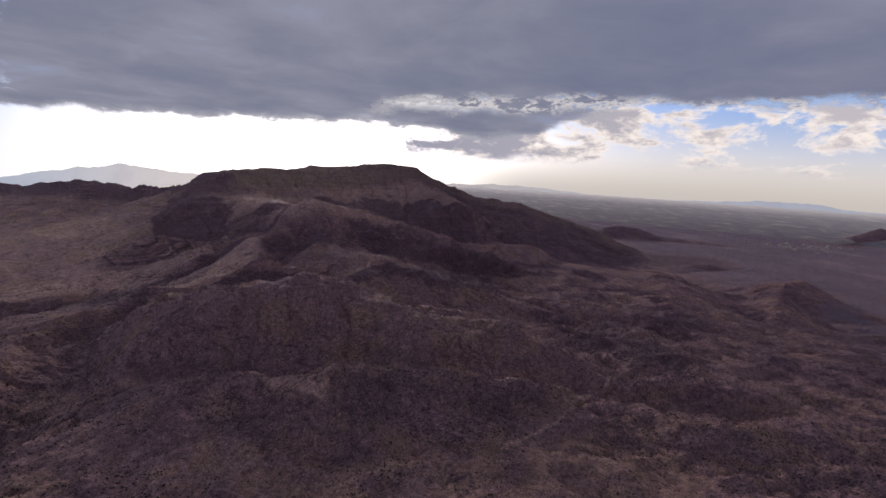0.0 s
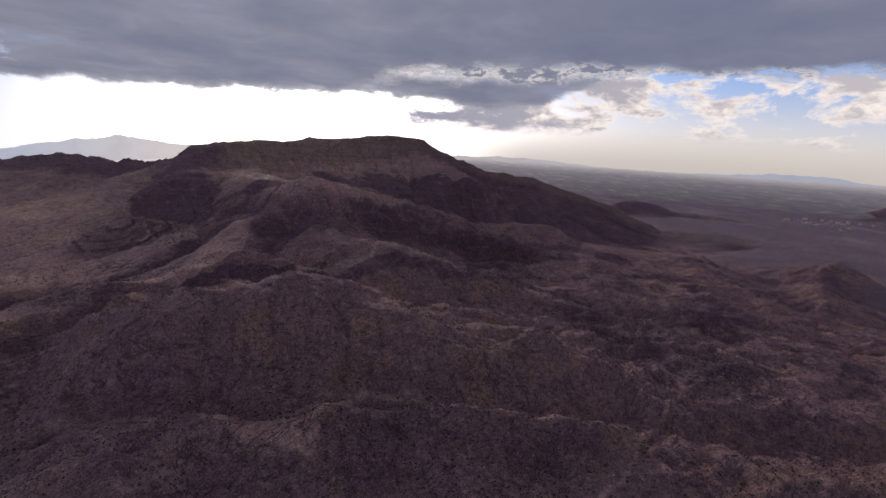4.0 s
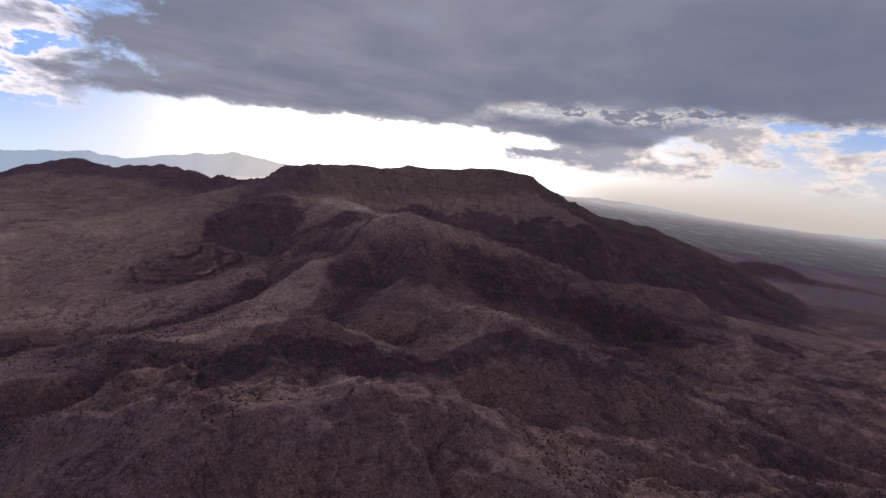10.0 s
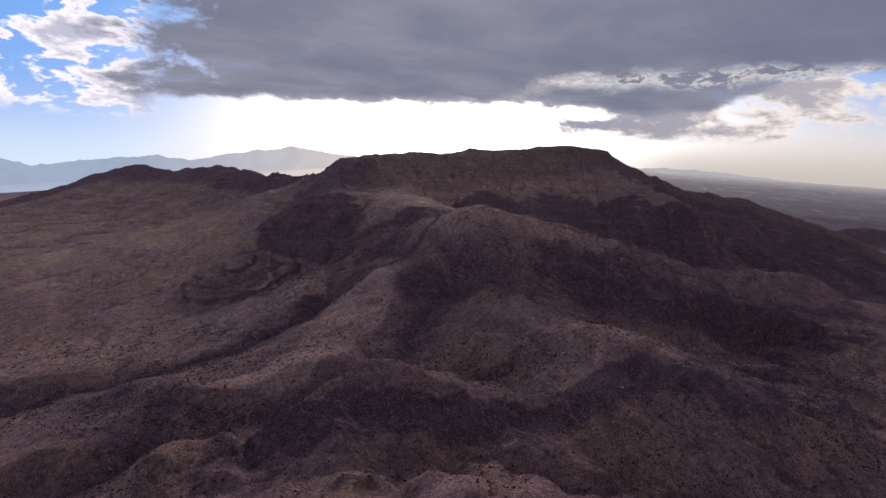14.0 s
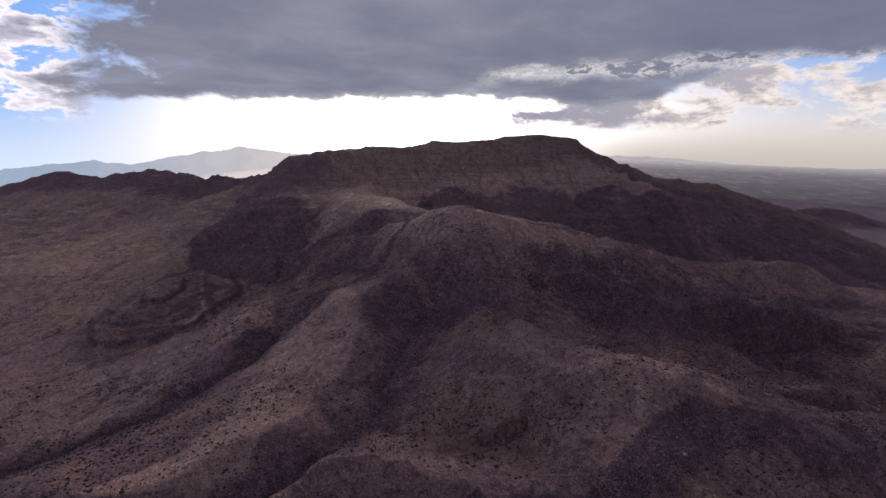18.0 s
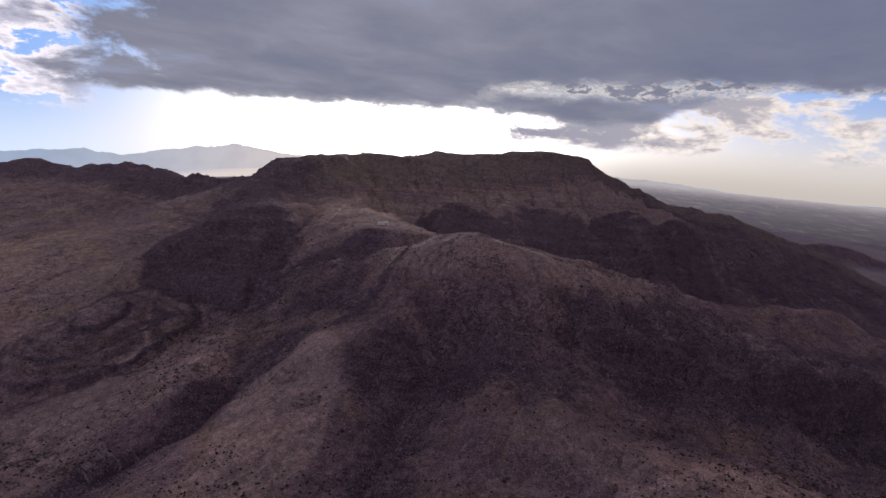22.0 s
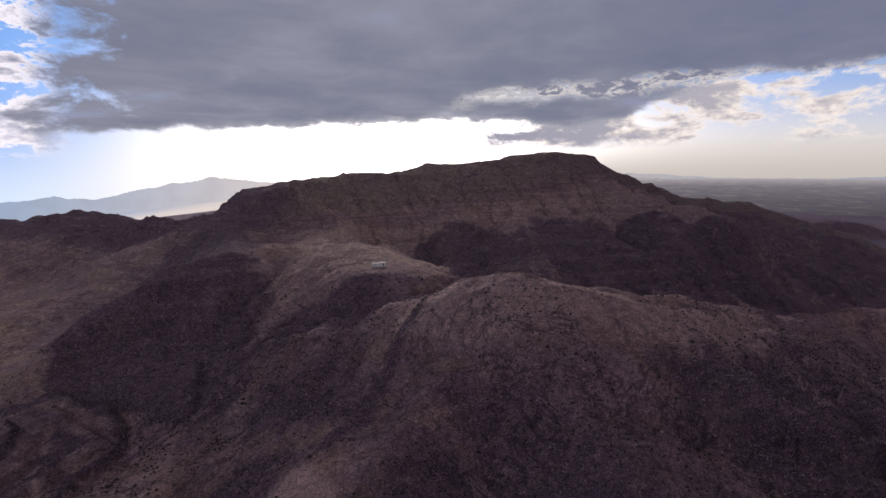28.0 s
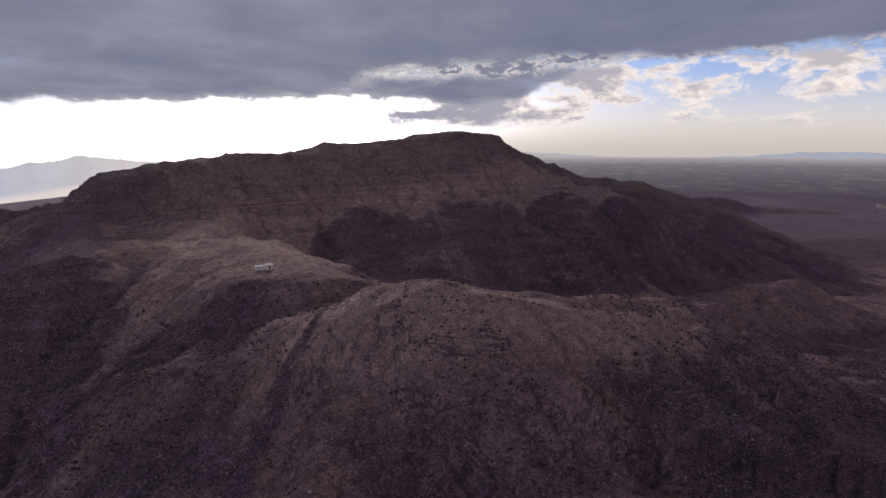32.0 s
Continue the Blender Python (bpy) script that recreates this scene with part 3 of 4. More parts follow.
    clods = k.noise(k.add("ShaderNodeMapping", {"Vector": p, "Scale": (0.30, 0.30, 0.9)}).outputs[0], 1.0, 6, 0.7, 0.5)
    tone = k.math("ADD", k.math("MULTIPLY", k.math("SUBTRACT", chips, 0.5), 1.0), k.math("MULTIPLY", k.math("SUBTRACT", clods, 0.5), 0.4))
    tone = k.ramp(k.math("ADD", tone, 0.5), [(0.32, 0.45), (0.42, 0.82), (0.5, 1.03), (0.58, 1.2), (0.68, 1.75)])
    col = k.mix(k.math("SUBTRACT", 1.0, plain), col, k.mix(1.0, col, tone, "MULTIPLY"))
    # sharp little rills and cracks between clods, their creases shaded in the colour
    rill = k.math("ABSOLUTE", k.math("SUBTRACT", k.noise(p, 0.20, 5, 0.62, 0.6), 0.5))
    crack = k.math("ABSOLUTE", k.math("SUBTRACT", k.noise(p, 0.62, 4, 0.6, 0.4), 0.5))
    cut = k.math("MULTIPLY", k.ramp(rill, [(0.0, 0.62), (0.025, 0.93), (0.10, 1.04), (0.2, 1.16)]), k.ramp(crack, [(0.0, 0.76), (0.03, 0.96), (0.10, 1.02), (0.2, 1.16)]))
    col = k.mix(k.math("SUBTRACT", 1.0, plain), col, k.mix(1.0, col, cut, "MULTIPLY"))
    # thin rock ribs and pale runnels
    open_ground = k.math("SUBTRACT", 1.0, plain)
    rib = k.math("ABSOLUTE", k.math("SUBTRACT", k.noise(p, 0.034, 7, 0.62, 0.5), 0.5))
    rib = k.math("MULTIPLY", k.step(rib, 0.014, 0.003), k.step(k.noise(p, 0.016, 4, 0.6), 0.46, 0.56))
    col = k.mix(k.math("MULTIPLY", k.math("MULTIPLY", rib, open_ground), 0.7), col, (0.085, 0.056, 0.066))
    vein = k.math("ABSOLUTE", k.math("SUBTRACT", k.noise(p, 0.027, 6, 0.6, 0.9), 0.5))
    vein = k.math("MULTIPLY", k.step(vein, 0.010, 0.002), k.step(k.noise(p, 0.021, 4, 0.6), 0.50, 0.60))
    col = k.mix(k.math("MULTIPLY", k.math("MULTIPLY", vein, open_ground), 0.55), col, (0.50, 0.37, 0.30))
    # purple volcanic soil on the foothills; mesa and basin behind browner and paler, haze put into their colour
    sep = k.add("ShaderNodeSeparateXYZ", {0: p})
    back = k.step(k.math("SUBTRACT", sep.outputs[1], k.math("MULTIPLY", sep.outputs[0], 0.35)), 600.0, 760.0)
    col = k.mix(1.0, col, k.mix(back, (1.34, 1.11, 1.27), k.mix(k.step(sep.outputs[0], 280.0, 60.0), (1.18, 1.01, 1.16), (1.70, 1.50, 1.54))), "MULTIPLY")
    rough = k.math("ADD", k.math("MULTIPLY", mid, 3.0), k.math("ADD", k.math("MULTIPLY", fine, 1.0), k.math("ADD", k.math("ADD", k.math("MULTIPLY", chips, 0.5), k.math("ADD", k.math("MULTIPLY", rill, 2.4), k.math("MULTIPLY", crack, 0.8))), k.math("MULTIPLY", grit, 0.12))))
    bump = k.add("ShaderNodeBump", {"Height": rough, "Strength": 1.0, "Distance": 4.0})
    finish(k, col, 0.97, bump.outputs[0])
    return m


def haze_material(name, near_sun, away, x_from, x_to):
    """A far range, with the bright haze before it painted in as glow."""
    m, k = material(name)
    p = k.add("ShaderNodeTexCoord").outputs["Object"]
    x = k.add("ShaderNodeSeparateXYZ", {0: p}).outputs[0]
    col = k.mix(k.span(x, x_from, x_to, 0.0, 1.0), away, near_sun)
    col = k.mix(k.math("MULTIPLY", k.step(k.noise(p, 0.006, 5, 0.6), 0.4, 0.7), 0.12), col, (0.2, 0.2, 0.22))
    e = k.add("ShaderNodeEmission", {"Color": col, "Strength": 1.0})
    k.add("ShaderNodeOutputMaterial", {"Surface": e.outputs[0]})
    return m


def plain_material(name, color, spread=0.25, scale=3.0, rough=0.9):
    m, k = material(name)
    p = k.add("ShaderNodeTexCoord").outputs["Object"]
    n = k.noise(p, scale, 6, 0.65)
    low, high = tuple(c * (1 - spread) for c in color), tuple(min(c * (1 + spread), 0.95) for c in color)
    bump = k.add("ShaderNodeBump", {"Height": n, "Strength": 0.5, "Distance": 0.05})
    finish(k, k.ramp(n, [(0.3, low), (0.7, high)]), rough, bump.outputs[0])
    return m


DESERT = desert_material()
PLASTER = plain_material("weathered_plaster", (0.70, 0.61, 0.52))
DOOR_WOOD = plain_material("old_door", (0.12, 0.08, 0.055))
STONE = plain_material("fieldstone", (0.42, 0.30, 0.27), 0.4)
OUTCROP = plain_material("dark_rock", (0.095, 0.064, 0.072), 0.4, 0.5)
BUSH = plain_material("dry_bush", (0.06, 0.042, 0.036), 0.4, 0.8)
VILLAGE_WALL = plain_material("village_wall", (0.55, 0.47, 0.38), 0.2, 0.3)
VILLAGE_ROOF = plain_material("village_roof", (0.40, 0.34, 0.29), 0.2, 0.3)
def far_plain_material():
    """The far plain; bright haze towards the skyline is put in as emission."""
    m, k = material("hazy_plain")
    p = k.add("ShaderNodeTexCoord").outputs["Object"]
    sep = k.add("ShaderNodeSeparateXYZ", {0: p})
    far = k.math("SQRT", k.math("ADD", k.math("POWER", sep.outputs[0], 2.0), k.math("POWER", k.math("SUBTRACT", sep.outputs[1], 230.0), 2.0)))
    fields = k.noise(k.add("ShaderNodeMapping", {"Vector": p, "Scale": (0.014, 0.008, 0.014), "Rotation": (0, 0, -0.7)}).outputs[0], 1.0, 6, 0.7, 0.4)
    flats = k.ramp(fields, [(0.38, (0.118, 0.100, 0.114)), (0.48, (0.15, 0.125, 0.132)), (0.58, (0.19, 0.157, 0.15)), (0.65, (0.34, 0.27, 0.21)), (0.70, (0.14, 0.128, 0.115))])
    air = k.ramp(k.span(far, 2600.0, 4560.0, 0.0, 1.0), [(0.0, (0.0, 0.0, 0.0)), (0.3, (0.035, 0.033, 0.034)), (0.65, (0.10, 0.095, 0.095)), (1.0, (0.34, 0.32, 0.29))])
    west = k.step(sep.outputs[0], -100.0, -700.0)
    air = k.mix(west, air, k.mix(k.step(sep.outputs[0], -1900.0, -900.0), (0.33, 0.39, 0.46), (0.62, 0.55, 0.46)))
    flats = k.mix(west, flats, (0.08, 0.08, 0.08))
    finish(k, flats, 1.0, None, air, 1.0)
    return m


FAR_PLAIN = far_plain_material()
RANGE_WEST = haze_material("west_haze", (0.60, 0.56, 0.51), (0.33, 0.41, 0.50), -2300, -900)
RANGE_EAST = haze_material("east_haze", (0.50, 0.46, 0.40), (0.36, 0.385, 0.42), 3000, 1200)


# ---- the ground, one sheet to the skyline, and the hills that stand on it ----
def spaced(lo, hi, fine, reach, ratio=1.06):
    mid = np.arange(lo, hi + fine / 2, fine)
    out, step, at = [], fine, 0.0
    while at < reach:
        step *= ratio
        at += step
        out.append(at)
    out = np.array(out)
    return np.concatenate([(lo - out)[::-1], mid, hi + out])


def soft(d, low, high):
    k = np.clip((d - low) / (high - low), 0, 1)
    return k * k * (3 - 2 * k)


def band(d, a, b, c, e):
    """Rises from a to b and sinks from c to e."""
    return soft(d, a, b) * (1 - soft(d, c, e))


PATHS = [[(-105, 632, 0), (-100, 627, 0), (-93, 620, 0), (-83, 608, 0), (-80, 602, 0)], [(-99, 632, 0), (-94, 622, 0), (-89, 615, 0), (-83, 608, 0)],
         [(-134, 648, 0), (-130, 634, 0), (-118, 604, 0), (-114, 590, 0), (-108, 576, 0)], [(-48, 564, 0), (-43, 570, 0), (-36, 572, 0)], [(-36, 600, 0), (-36, 584, 0)],
         [(-44, 760, 0), (-45, 692, 0), (-60, 677, 0)], [(50, 464, 0), (59, 456, 0), (64, 458, 0), (72, 446, 0)], [(78, 470, 0), (72, 445, 0), (66, 425, 0)],
         [(140, 552, 0), (150, 545, 0), (158, 535, 0)], [(90, 190, 0), (124, 204, 0), (150, 230, 0), (190, 262, 0), (250, 300, 0)]]


# outlines of dark slopes, rock and painted shade in one, and of pale gravel: x, y
LOWER_WASH = [(-46, 557, 0), (-61, 538, 0), (-72, 510, 0), (-95, 481, 0), (-130, 455, 0), (-190, 428, 0)]
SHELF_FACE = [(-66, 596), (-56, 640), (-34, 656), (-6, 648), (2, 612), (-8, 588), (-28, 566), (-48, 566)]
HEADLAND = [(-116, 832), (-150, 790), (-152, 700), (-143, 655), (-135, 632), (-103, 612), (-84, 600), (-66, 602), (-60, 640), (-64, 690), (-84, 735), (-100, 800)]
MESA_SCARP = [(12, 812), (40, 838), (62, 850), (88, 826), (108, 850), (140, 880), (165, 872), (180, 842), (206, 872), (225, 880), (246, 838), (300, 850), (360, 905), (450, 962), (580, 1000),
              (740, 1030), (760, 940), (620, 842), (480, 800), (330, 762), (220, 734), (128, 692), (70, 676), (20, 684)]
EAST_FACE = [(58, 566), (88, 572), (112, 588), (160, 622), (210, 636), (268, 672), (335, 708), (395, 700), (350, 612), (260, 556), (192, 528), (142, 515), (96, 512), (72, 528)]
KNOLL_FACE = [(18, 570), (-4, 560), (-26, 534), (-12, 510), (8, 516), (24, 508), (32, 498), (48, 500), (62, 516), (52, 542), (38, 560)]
APRON = [(-28, 552), (-22, 530), (-21, 505), (-26, 482), (-42, 456), (-52, 432), (-88, 426), (-76, 446), (-62, 470), (-56, 505), (-60, 530), (-46, 550)]
WEST_FAN = [(-74, 586), (-72, 545), (-84, 515), (-108, 488), (-150, 462), (-210, 440), (-240, 470), (-170, 505), (-120, 540), (-100, 575)]
UPPER_FAN = [(-168, 760), (-190, 700), (-170, 640), (-176, 590), (-210, 540), (-270, 500), (-330, 520), (-270, 620), (-240, 720)]


def zone(x, y, outline, fade):
    """1 inside a closed outline, 0 outside, over a soft margin."""
    ring = [(a, b, 0.0) for a, b in outline + outline[:1]]
    inside = np.zeros(x.shape, bool)
    for (ax, ay, _), (bx, by, _) in zip(ring, ring[1:]):
        cross = (ay > y) != (by > y)
        inside ^= cross & (x < (bx - ax) * (y - ay) / ((by - ay) or 1e-9) + ax)
    d = near(x, y, ring)[0] * np.where(inside, 1, -1)
    return soft(d, -fade, fade)


def cover(x, y, z):
    """Where dark rock and painted shade, pale outwash and lit rims, scrub and open plain show."""
    wx = x + 14 * fbm(x, y, 50, 4, 131)
    wy = y + 14 * fbm(x, y, 50, 4, 151)
    lines = {}

    def to(name, line):
        if name not in lines:
            lines[name] = near(wx, wy, line)
        return lines[name]

    dark, pale, scrub = np.zeros(x.shape), np.zeros(x.shape), np.zeros(x.shape)
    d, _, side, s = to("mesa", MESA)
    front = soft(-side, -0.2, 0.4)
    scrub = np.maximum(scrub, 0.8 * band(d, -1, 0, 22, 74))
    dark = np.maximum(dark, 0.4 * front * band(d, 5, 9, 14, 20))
    # front slopes paler: outwash, and haze painted into the colour
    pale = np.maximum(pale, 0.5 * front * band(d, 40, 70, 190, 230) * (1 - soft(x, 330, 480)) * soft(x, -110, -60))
    # eastern flank: shade of its front painted in over dark rock
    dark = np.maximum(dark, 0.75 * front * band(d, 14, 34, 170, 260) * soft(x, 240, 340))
    d, _, side, _ = to("bench", BENCH)
    front = soft(-side, -0.2, 0.4)
    pale = np.maximum(pale, 0.6 * (1 - front) * band(d, 0, 8, 45, 75))
    # dark rock faces with their shade painted in, and pale gravel, with torn edges
    tx, ty = wx + 9 * fbm(x, y, 16, 4, 133), wy + 9 * fbm(x, y, 16, 4, 153)
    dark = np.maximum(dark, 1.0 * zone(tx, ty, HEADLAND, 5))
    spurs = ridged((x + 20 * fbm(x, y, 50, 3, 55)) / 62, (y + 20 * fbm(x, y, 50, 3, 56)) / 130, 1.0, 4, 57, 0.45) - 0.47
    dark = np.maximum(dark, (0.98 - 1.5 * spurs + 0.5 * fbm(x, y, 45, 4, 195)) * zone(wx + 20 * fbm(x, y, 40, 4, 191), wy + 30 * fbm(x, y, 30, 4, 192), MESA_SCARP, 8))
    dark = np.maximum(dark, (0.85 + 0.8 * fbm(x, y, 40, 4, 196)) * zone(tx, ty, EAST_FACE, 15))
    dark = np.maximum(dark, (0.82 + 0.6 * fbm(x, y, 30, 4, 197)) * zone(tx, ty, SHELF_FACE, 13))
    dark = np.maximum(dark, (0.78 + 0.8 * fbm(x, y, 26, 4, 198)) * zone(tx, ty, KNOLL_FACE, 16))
    pale = np.maximum(pale, 1.0 * zone(x + 5 * fbm(x, y, 14, 4, 134), y + 5 * fbm(x, y, 14, 4, 154), APRON, 3))
    pale = np.maximum(pale, 0.75 * zone(tx, ty, WEST_FAN, 8))
    pale = np.maximum(pale, 0.4 * zone(tx, ty, UPPER_FAN, 20))
    d, _, side, _ = to("left", LEFT_RIDGE)
    dark = np.maximum(dark, 0.95 * band(d, -1, 0, 32, 62))
    pale = np.maximum(pale, 0.35 * band(d, 150, 220, 420, 520) * (1 - soft(x, -160, -90)))
    d, _, side, _ = to("knoll", KNOLL)
    front = soft(-side, -0.3, 0.3)
    pale = np.maximum(pale, 0.75 * front * (1 - soft(d, 14, 32)) * (1 - soft(x, 100, 140)))
    d, _, side, _ = to("shelf", SHELF)
    pale = np.maximum(pale, 0.25 * (1 - soft(d, 14, 30)))
    d, _, _, _ = to("spur", SPUR)
    pale = np.maximum(pale, 0.45 * (1 - soft(d, 12, 34)) * (1 - soft(y, 480, 520)))
    # gully beds darkened for dark gravel and for the shade in them
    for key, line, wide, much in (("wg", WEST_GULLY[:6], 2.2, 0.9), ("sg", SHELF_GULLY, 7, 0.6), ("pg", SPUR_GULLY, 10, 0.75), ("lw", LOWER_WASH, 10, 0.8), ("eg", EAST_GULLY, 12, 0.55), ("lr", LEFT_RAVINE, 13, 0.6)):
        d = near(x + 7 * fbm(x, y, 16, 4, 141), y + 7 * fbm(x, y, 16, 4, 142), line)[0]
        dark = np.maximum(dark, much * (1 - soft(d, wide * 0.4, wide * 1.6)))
    # dark rock; on the ridge also the painted shade of its front
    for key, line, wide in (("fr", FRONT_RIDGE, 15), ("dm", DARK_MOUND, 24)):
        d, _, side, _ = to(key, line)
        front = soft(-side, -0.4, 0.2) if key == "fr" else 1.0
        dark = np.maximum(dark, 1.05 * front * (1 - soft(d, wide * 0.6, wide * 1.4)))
    # near foothills: shaded fronts and lit rims painted into the colour
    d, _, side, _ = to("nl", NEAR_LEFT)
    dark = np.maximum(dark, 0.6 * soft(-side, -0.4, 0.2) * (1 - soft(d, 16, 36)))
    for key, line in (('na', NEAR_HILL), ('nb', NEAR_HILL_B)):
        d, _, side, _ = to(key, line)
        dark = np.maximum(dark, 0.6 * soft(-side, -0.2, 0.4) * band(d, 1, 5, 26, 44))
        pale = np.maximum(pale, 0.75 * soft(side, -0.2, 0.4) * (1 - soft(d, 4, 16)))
    # terraced outcrop
    q = np.hypot(x + 132, (y - 586) * 0.8) + 10 * fbm(x, y, 20, 3, 77)
    dark = np.maximum(dark, 0.9 * soft(np.sin(q * 0.62), 0.2, 0.9) * band(q, 4, 8, 34, 42))
    # fans on the western slope
    fan = ridged((x + 0.75 * y) / 60, (y - 0.75 * x) / 260, 1.0, 3, 171)
    west = (1 - soft(x, -60, -10)) * band(y, 430, 480, 640, 720) * soft(x, -420, -330)
    pale = np.maximum(pale, west * (0.2 + 0.5 * soft(fan, 0.45, 0.7)))
    dark = np.maximum(dark, 0.6 * soft(x, 150, 230) * (1 - soft(y, 680, 780)) * (0.75 + 1.6 * fbm(x, y, 60, 4, 321)))
    for line in PATHS:
        d, _, _, _ = near(x + 3 * fbm(x, y, 12, 2, 7), y + 3 * fbm(x, y, 12, 2, 8), line)
        pale = np.maximum(pale, 0.9 * (1 - soft(d, 0.5, 1.9)))
    plain = np.maximum(soft(x - 0.4 * (y - 500), 560, 760) * (1 - soft(z, 10, 22)), soft(np.hypot(x, y - 230), 1900, 2300))
    for line in (FAR_HILL, EAST_HILL):
        d = near(x, y, line)[0]
        plain = plain * soft(d, 70, 120)
        dark = np.maximum(dark, 0.8 * (1 - soft(d, 70, 120)))
    d, _, side, _ = to("mesa", MESA)
    strata = soft(-side, -0.2, 0.4) * band(d, 4, 12, 110, 170) + 0.6 * (1 - soft(np.hypot(x + 132, y - 588), 26, 44))
    d = to("left", LEFT_RIDGE)[0]
    strata = np.maximum(strata, 0.7 * (1 - soft(d, 60, 120)))
    return np.clip(strata, 0, 1), dark, pale * (1 - 0.9 * soft(dark, 0.5, 0.9)), scrub, plain * (1 - soft(dark, 0.3, 0.6))


def widen(a, n):
    """Mean over a square of 2n + 1 cells."""
    for axis in (0, 1):
        pad = [(0, 0), (0, 0)]
        pad[axis] = (n + 1, n)
        c = np.cumsum(np.pad(a, pad, mode="edge"), axis=axis)
        a = (np.take(c, range(2 * n + 1, c.shape[axis]), axis) - np.take(c, range(0, c.shape[axis] - 2 * n - 1), axis)) / (2 * n + 1)
    return a


def run_off(z, xs, ys):
    """Lets rain run down the sheet: the way it flows out from every cell, and how many cells drain through it."""
    h, w = z.shape
    flat = z.ravel().tolist()
    done = bytearray(h * w)
    rim, outlet = [], [-1] * (h * w)
    for i in itertools.chain(range(w), range((h - 1) * w, h * w), range(0, h * w, w), range(w - 1, h * w, w)):
        if not done[i]:
            done[i] = 1
            rim.append(i)
    steps = (-1, 1, -w, w, -w - 1, -w + 1, w - 1, w + 1)
    last = h * w
    # walk up from the rim, always over the lowest open cell, so that hollows drain over their lowest lip
    low, fine = max(min(flat), -60.0), 50.0
    count = int((max(flat) - low) * fine) + 2
    cells = [[] for _ in range(count)]
    for i in rim:
        cells[max(int((flat[i] - low) * fine), 0)].append(i)
    for level in range(count):
        todo = cells[level]
        while todo:
            i = todo.pop()
            lip = flat[i] + 1e-4
            for st in steps:
                j = i + st
                if 0 <= j < last and not done[j]:
                    done[j] = 1
                    outlet[j] = i
                    if flat[j] < lip:
                        flat[j] = lip
                    at = int((flat[j] - low) * fine)
                    (todo if at <= level else cells[at]).append(j)
    # the steepest way down over the filled sheet
    z = np.array(flat).reshape(h, w)
    zp = np.pad(z, 1, mode="edge")
    best, to = np.zeros(z.shape), np.array(outlet).reshape(h, w)
    index = np.arange(h * w).reshape(h, w)
    for dy, dx in ((0, -1), (0, 1), (-1, 0), (1, 0), (-1, -1), (-1, 1), (1, -1), (1, 1)):
        slope = (z - zp[1 + dy:h + 1 + dy, 1 + dx:w + 1 + dx]) / math.hypot(dx, dy)
        use = slope > best
        use[0], use[-1], use[:, 0], use[:, -1] = False, False, False, False
        best, to = np.where(use, slope, best), np.where(use, index + dy * w + dx, to)
    order, to = np.argsort(z, axis=None, kind="stable").tolist(), to.ravel().tolist()
    area = [1.0] * (h * w)
    for i in reversed(order):
        if to[i] >= 0:
            area[to[i]] += area[i]
    return order, to, np.array(area)


def erode(z, xs, ys, strength):
    """Cuts a branching net of gullies into the sheet; gives the heights and how much of a channel each cell is."""
    gx, gy = np.meshgrid(xs, ys)
    order, to, area = run_off(z + 5 * fbm(gx, gy, 30, 5, 61, 0.6), xs, ys)
    cut = np.minimum(0.13 * np.sqrt(area), 7.0) * strength.ravel()
    f = cut.tolist()
    fresh = z.ravel().tolist()
    for i in order:
        r = to[i]
        if r >= 0 and fresh[r] < fresh[i]:
            fresh[i] = (fresh[i] + f[i] * fresh[r]) / (1 + f[i])
    depth = np.clip(z - np.array(fresh).reshape(z.shape), 0, 4.5)
    z = z - 0.5 * depth - 0.7 * widen(depth, 1) - 0.9 * widen(widen(depth, 2), 1)
    channel = np.log2(area).reshape(z.shape) / 10
    return z, np.clip(0.5 * channel + 0.5 * widen(channel, 1), 0, 1.4)


GRID = {}
OWNER = ["ground", "mesa", "mesa", "mesa", "ridge", "hill", "hill", "hill", "hill", "hill", "ground", "front_ridge", "dark_mound", "front_hill", "front_hill", "front_hill", "front_hill",
         "near_hill", "near_hill_b", "near_hill_c", "near_left", "right_low", "right_hump", "right_hump_b", "far_hill", "east_hill"]


def sheet(name, co, quads, normals, layers, use):
    """One mesh out of the chosen faces of the sheet."""
    q = quads[use]
    keep, inverse = np.unique(q, return_inverse=True)
    me = bpy.data.meshes.new(name)
    me.vertices.add(len(keep))
    me.vertices.foreach_set("co", co[keep].astype(np.float32).ravel())
    me.loops.add(q.size)
    me.loops.foreach_set("vertex_index", inverse.ravel().astype(np.int32))
    me.polygons.add(len(q))
    me.polygons.foreach_set("loop_start", np.arange(0, q.size, 4, dtype=np.int32))
    me.update()
    me.shade_smooth()
    for key, values in layers.items():
        me.attributes.new(key, "FLOAT", "POINT").data.foreach_set("value", values[keep].astype(np.float32))
    me.normals_split_custom_set_from_vertices(normals[keep].tolist())
    me.materials.append(DESERT)
    return me


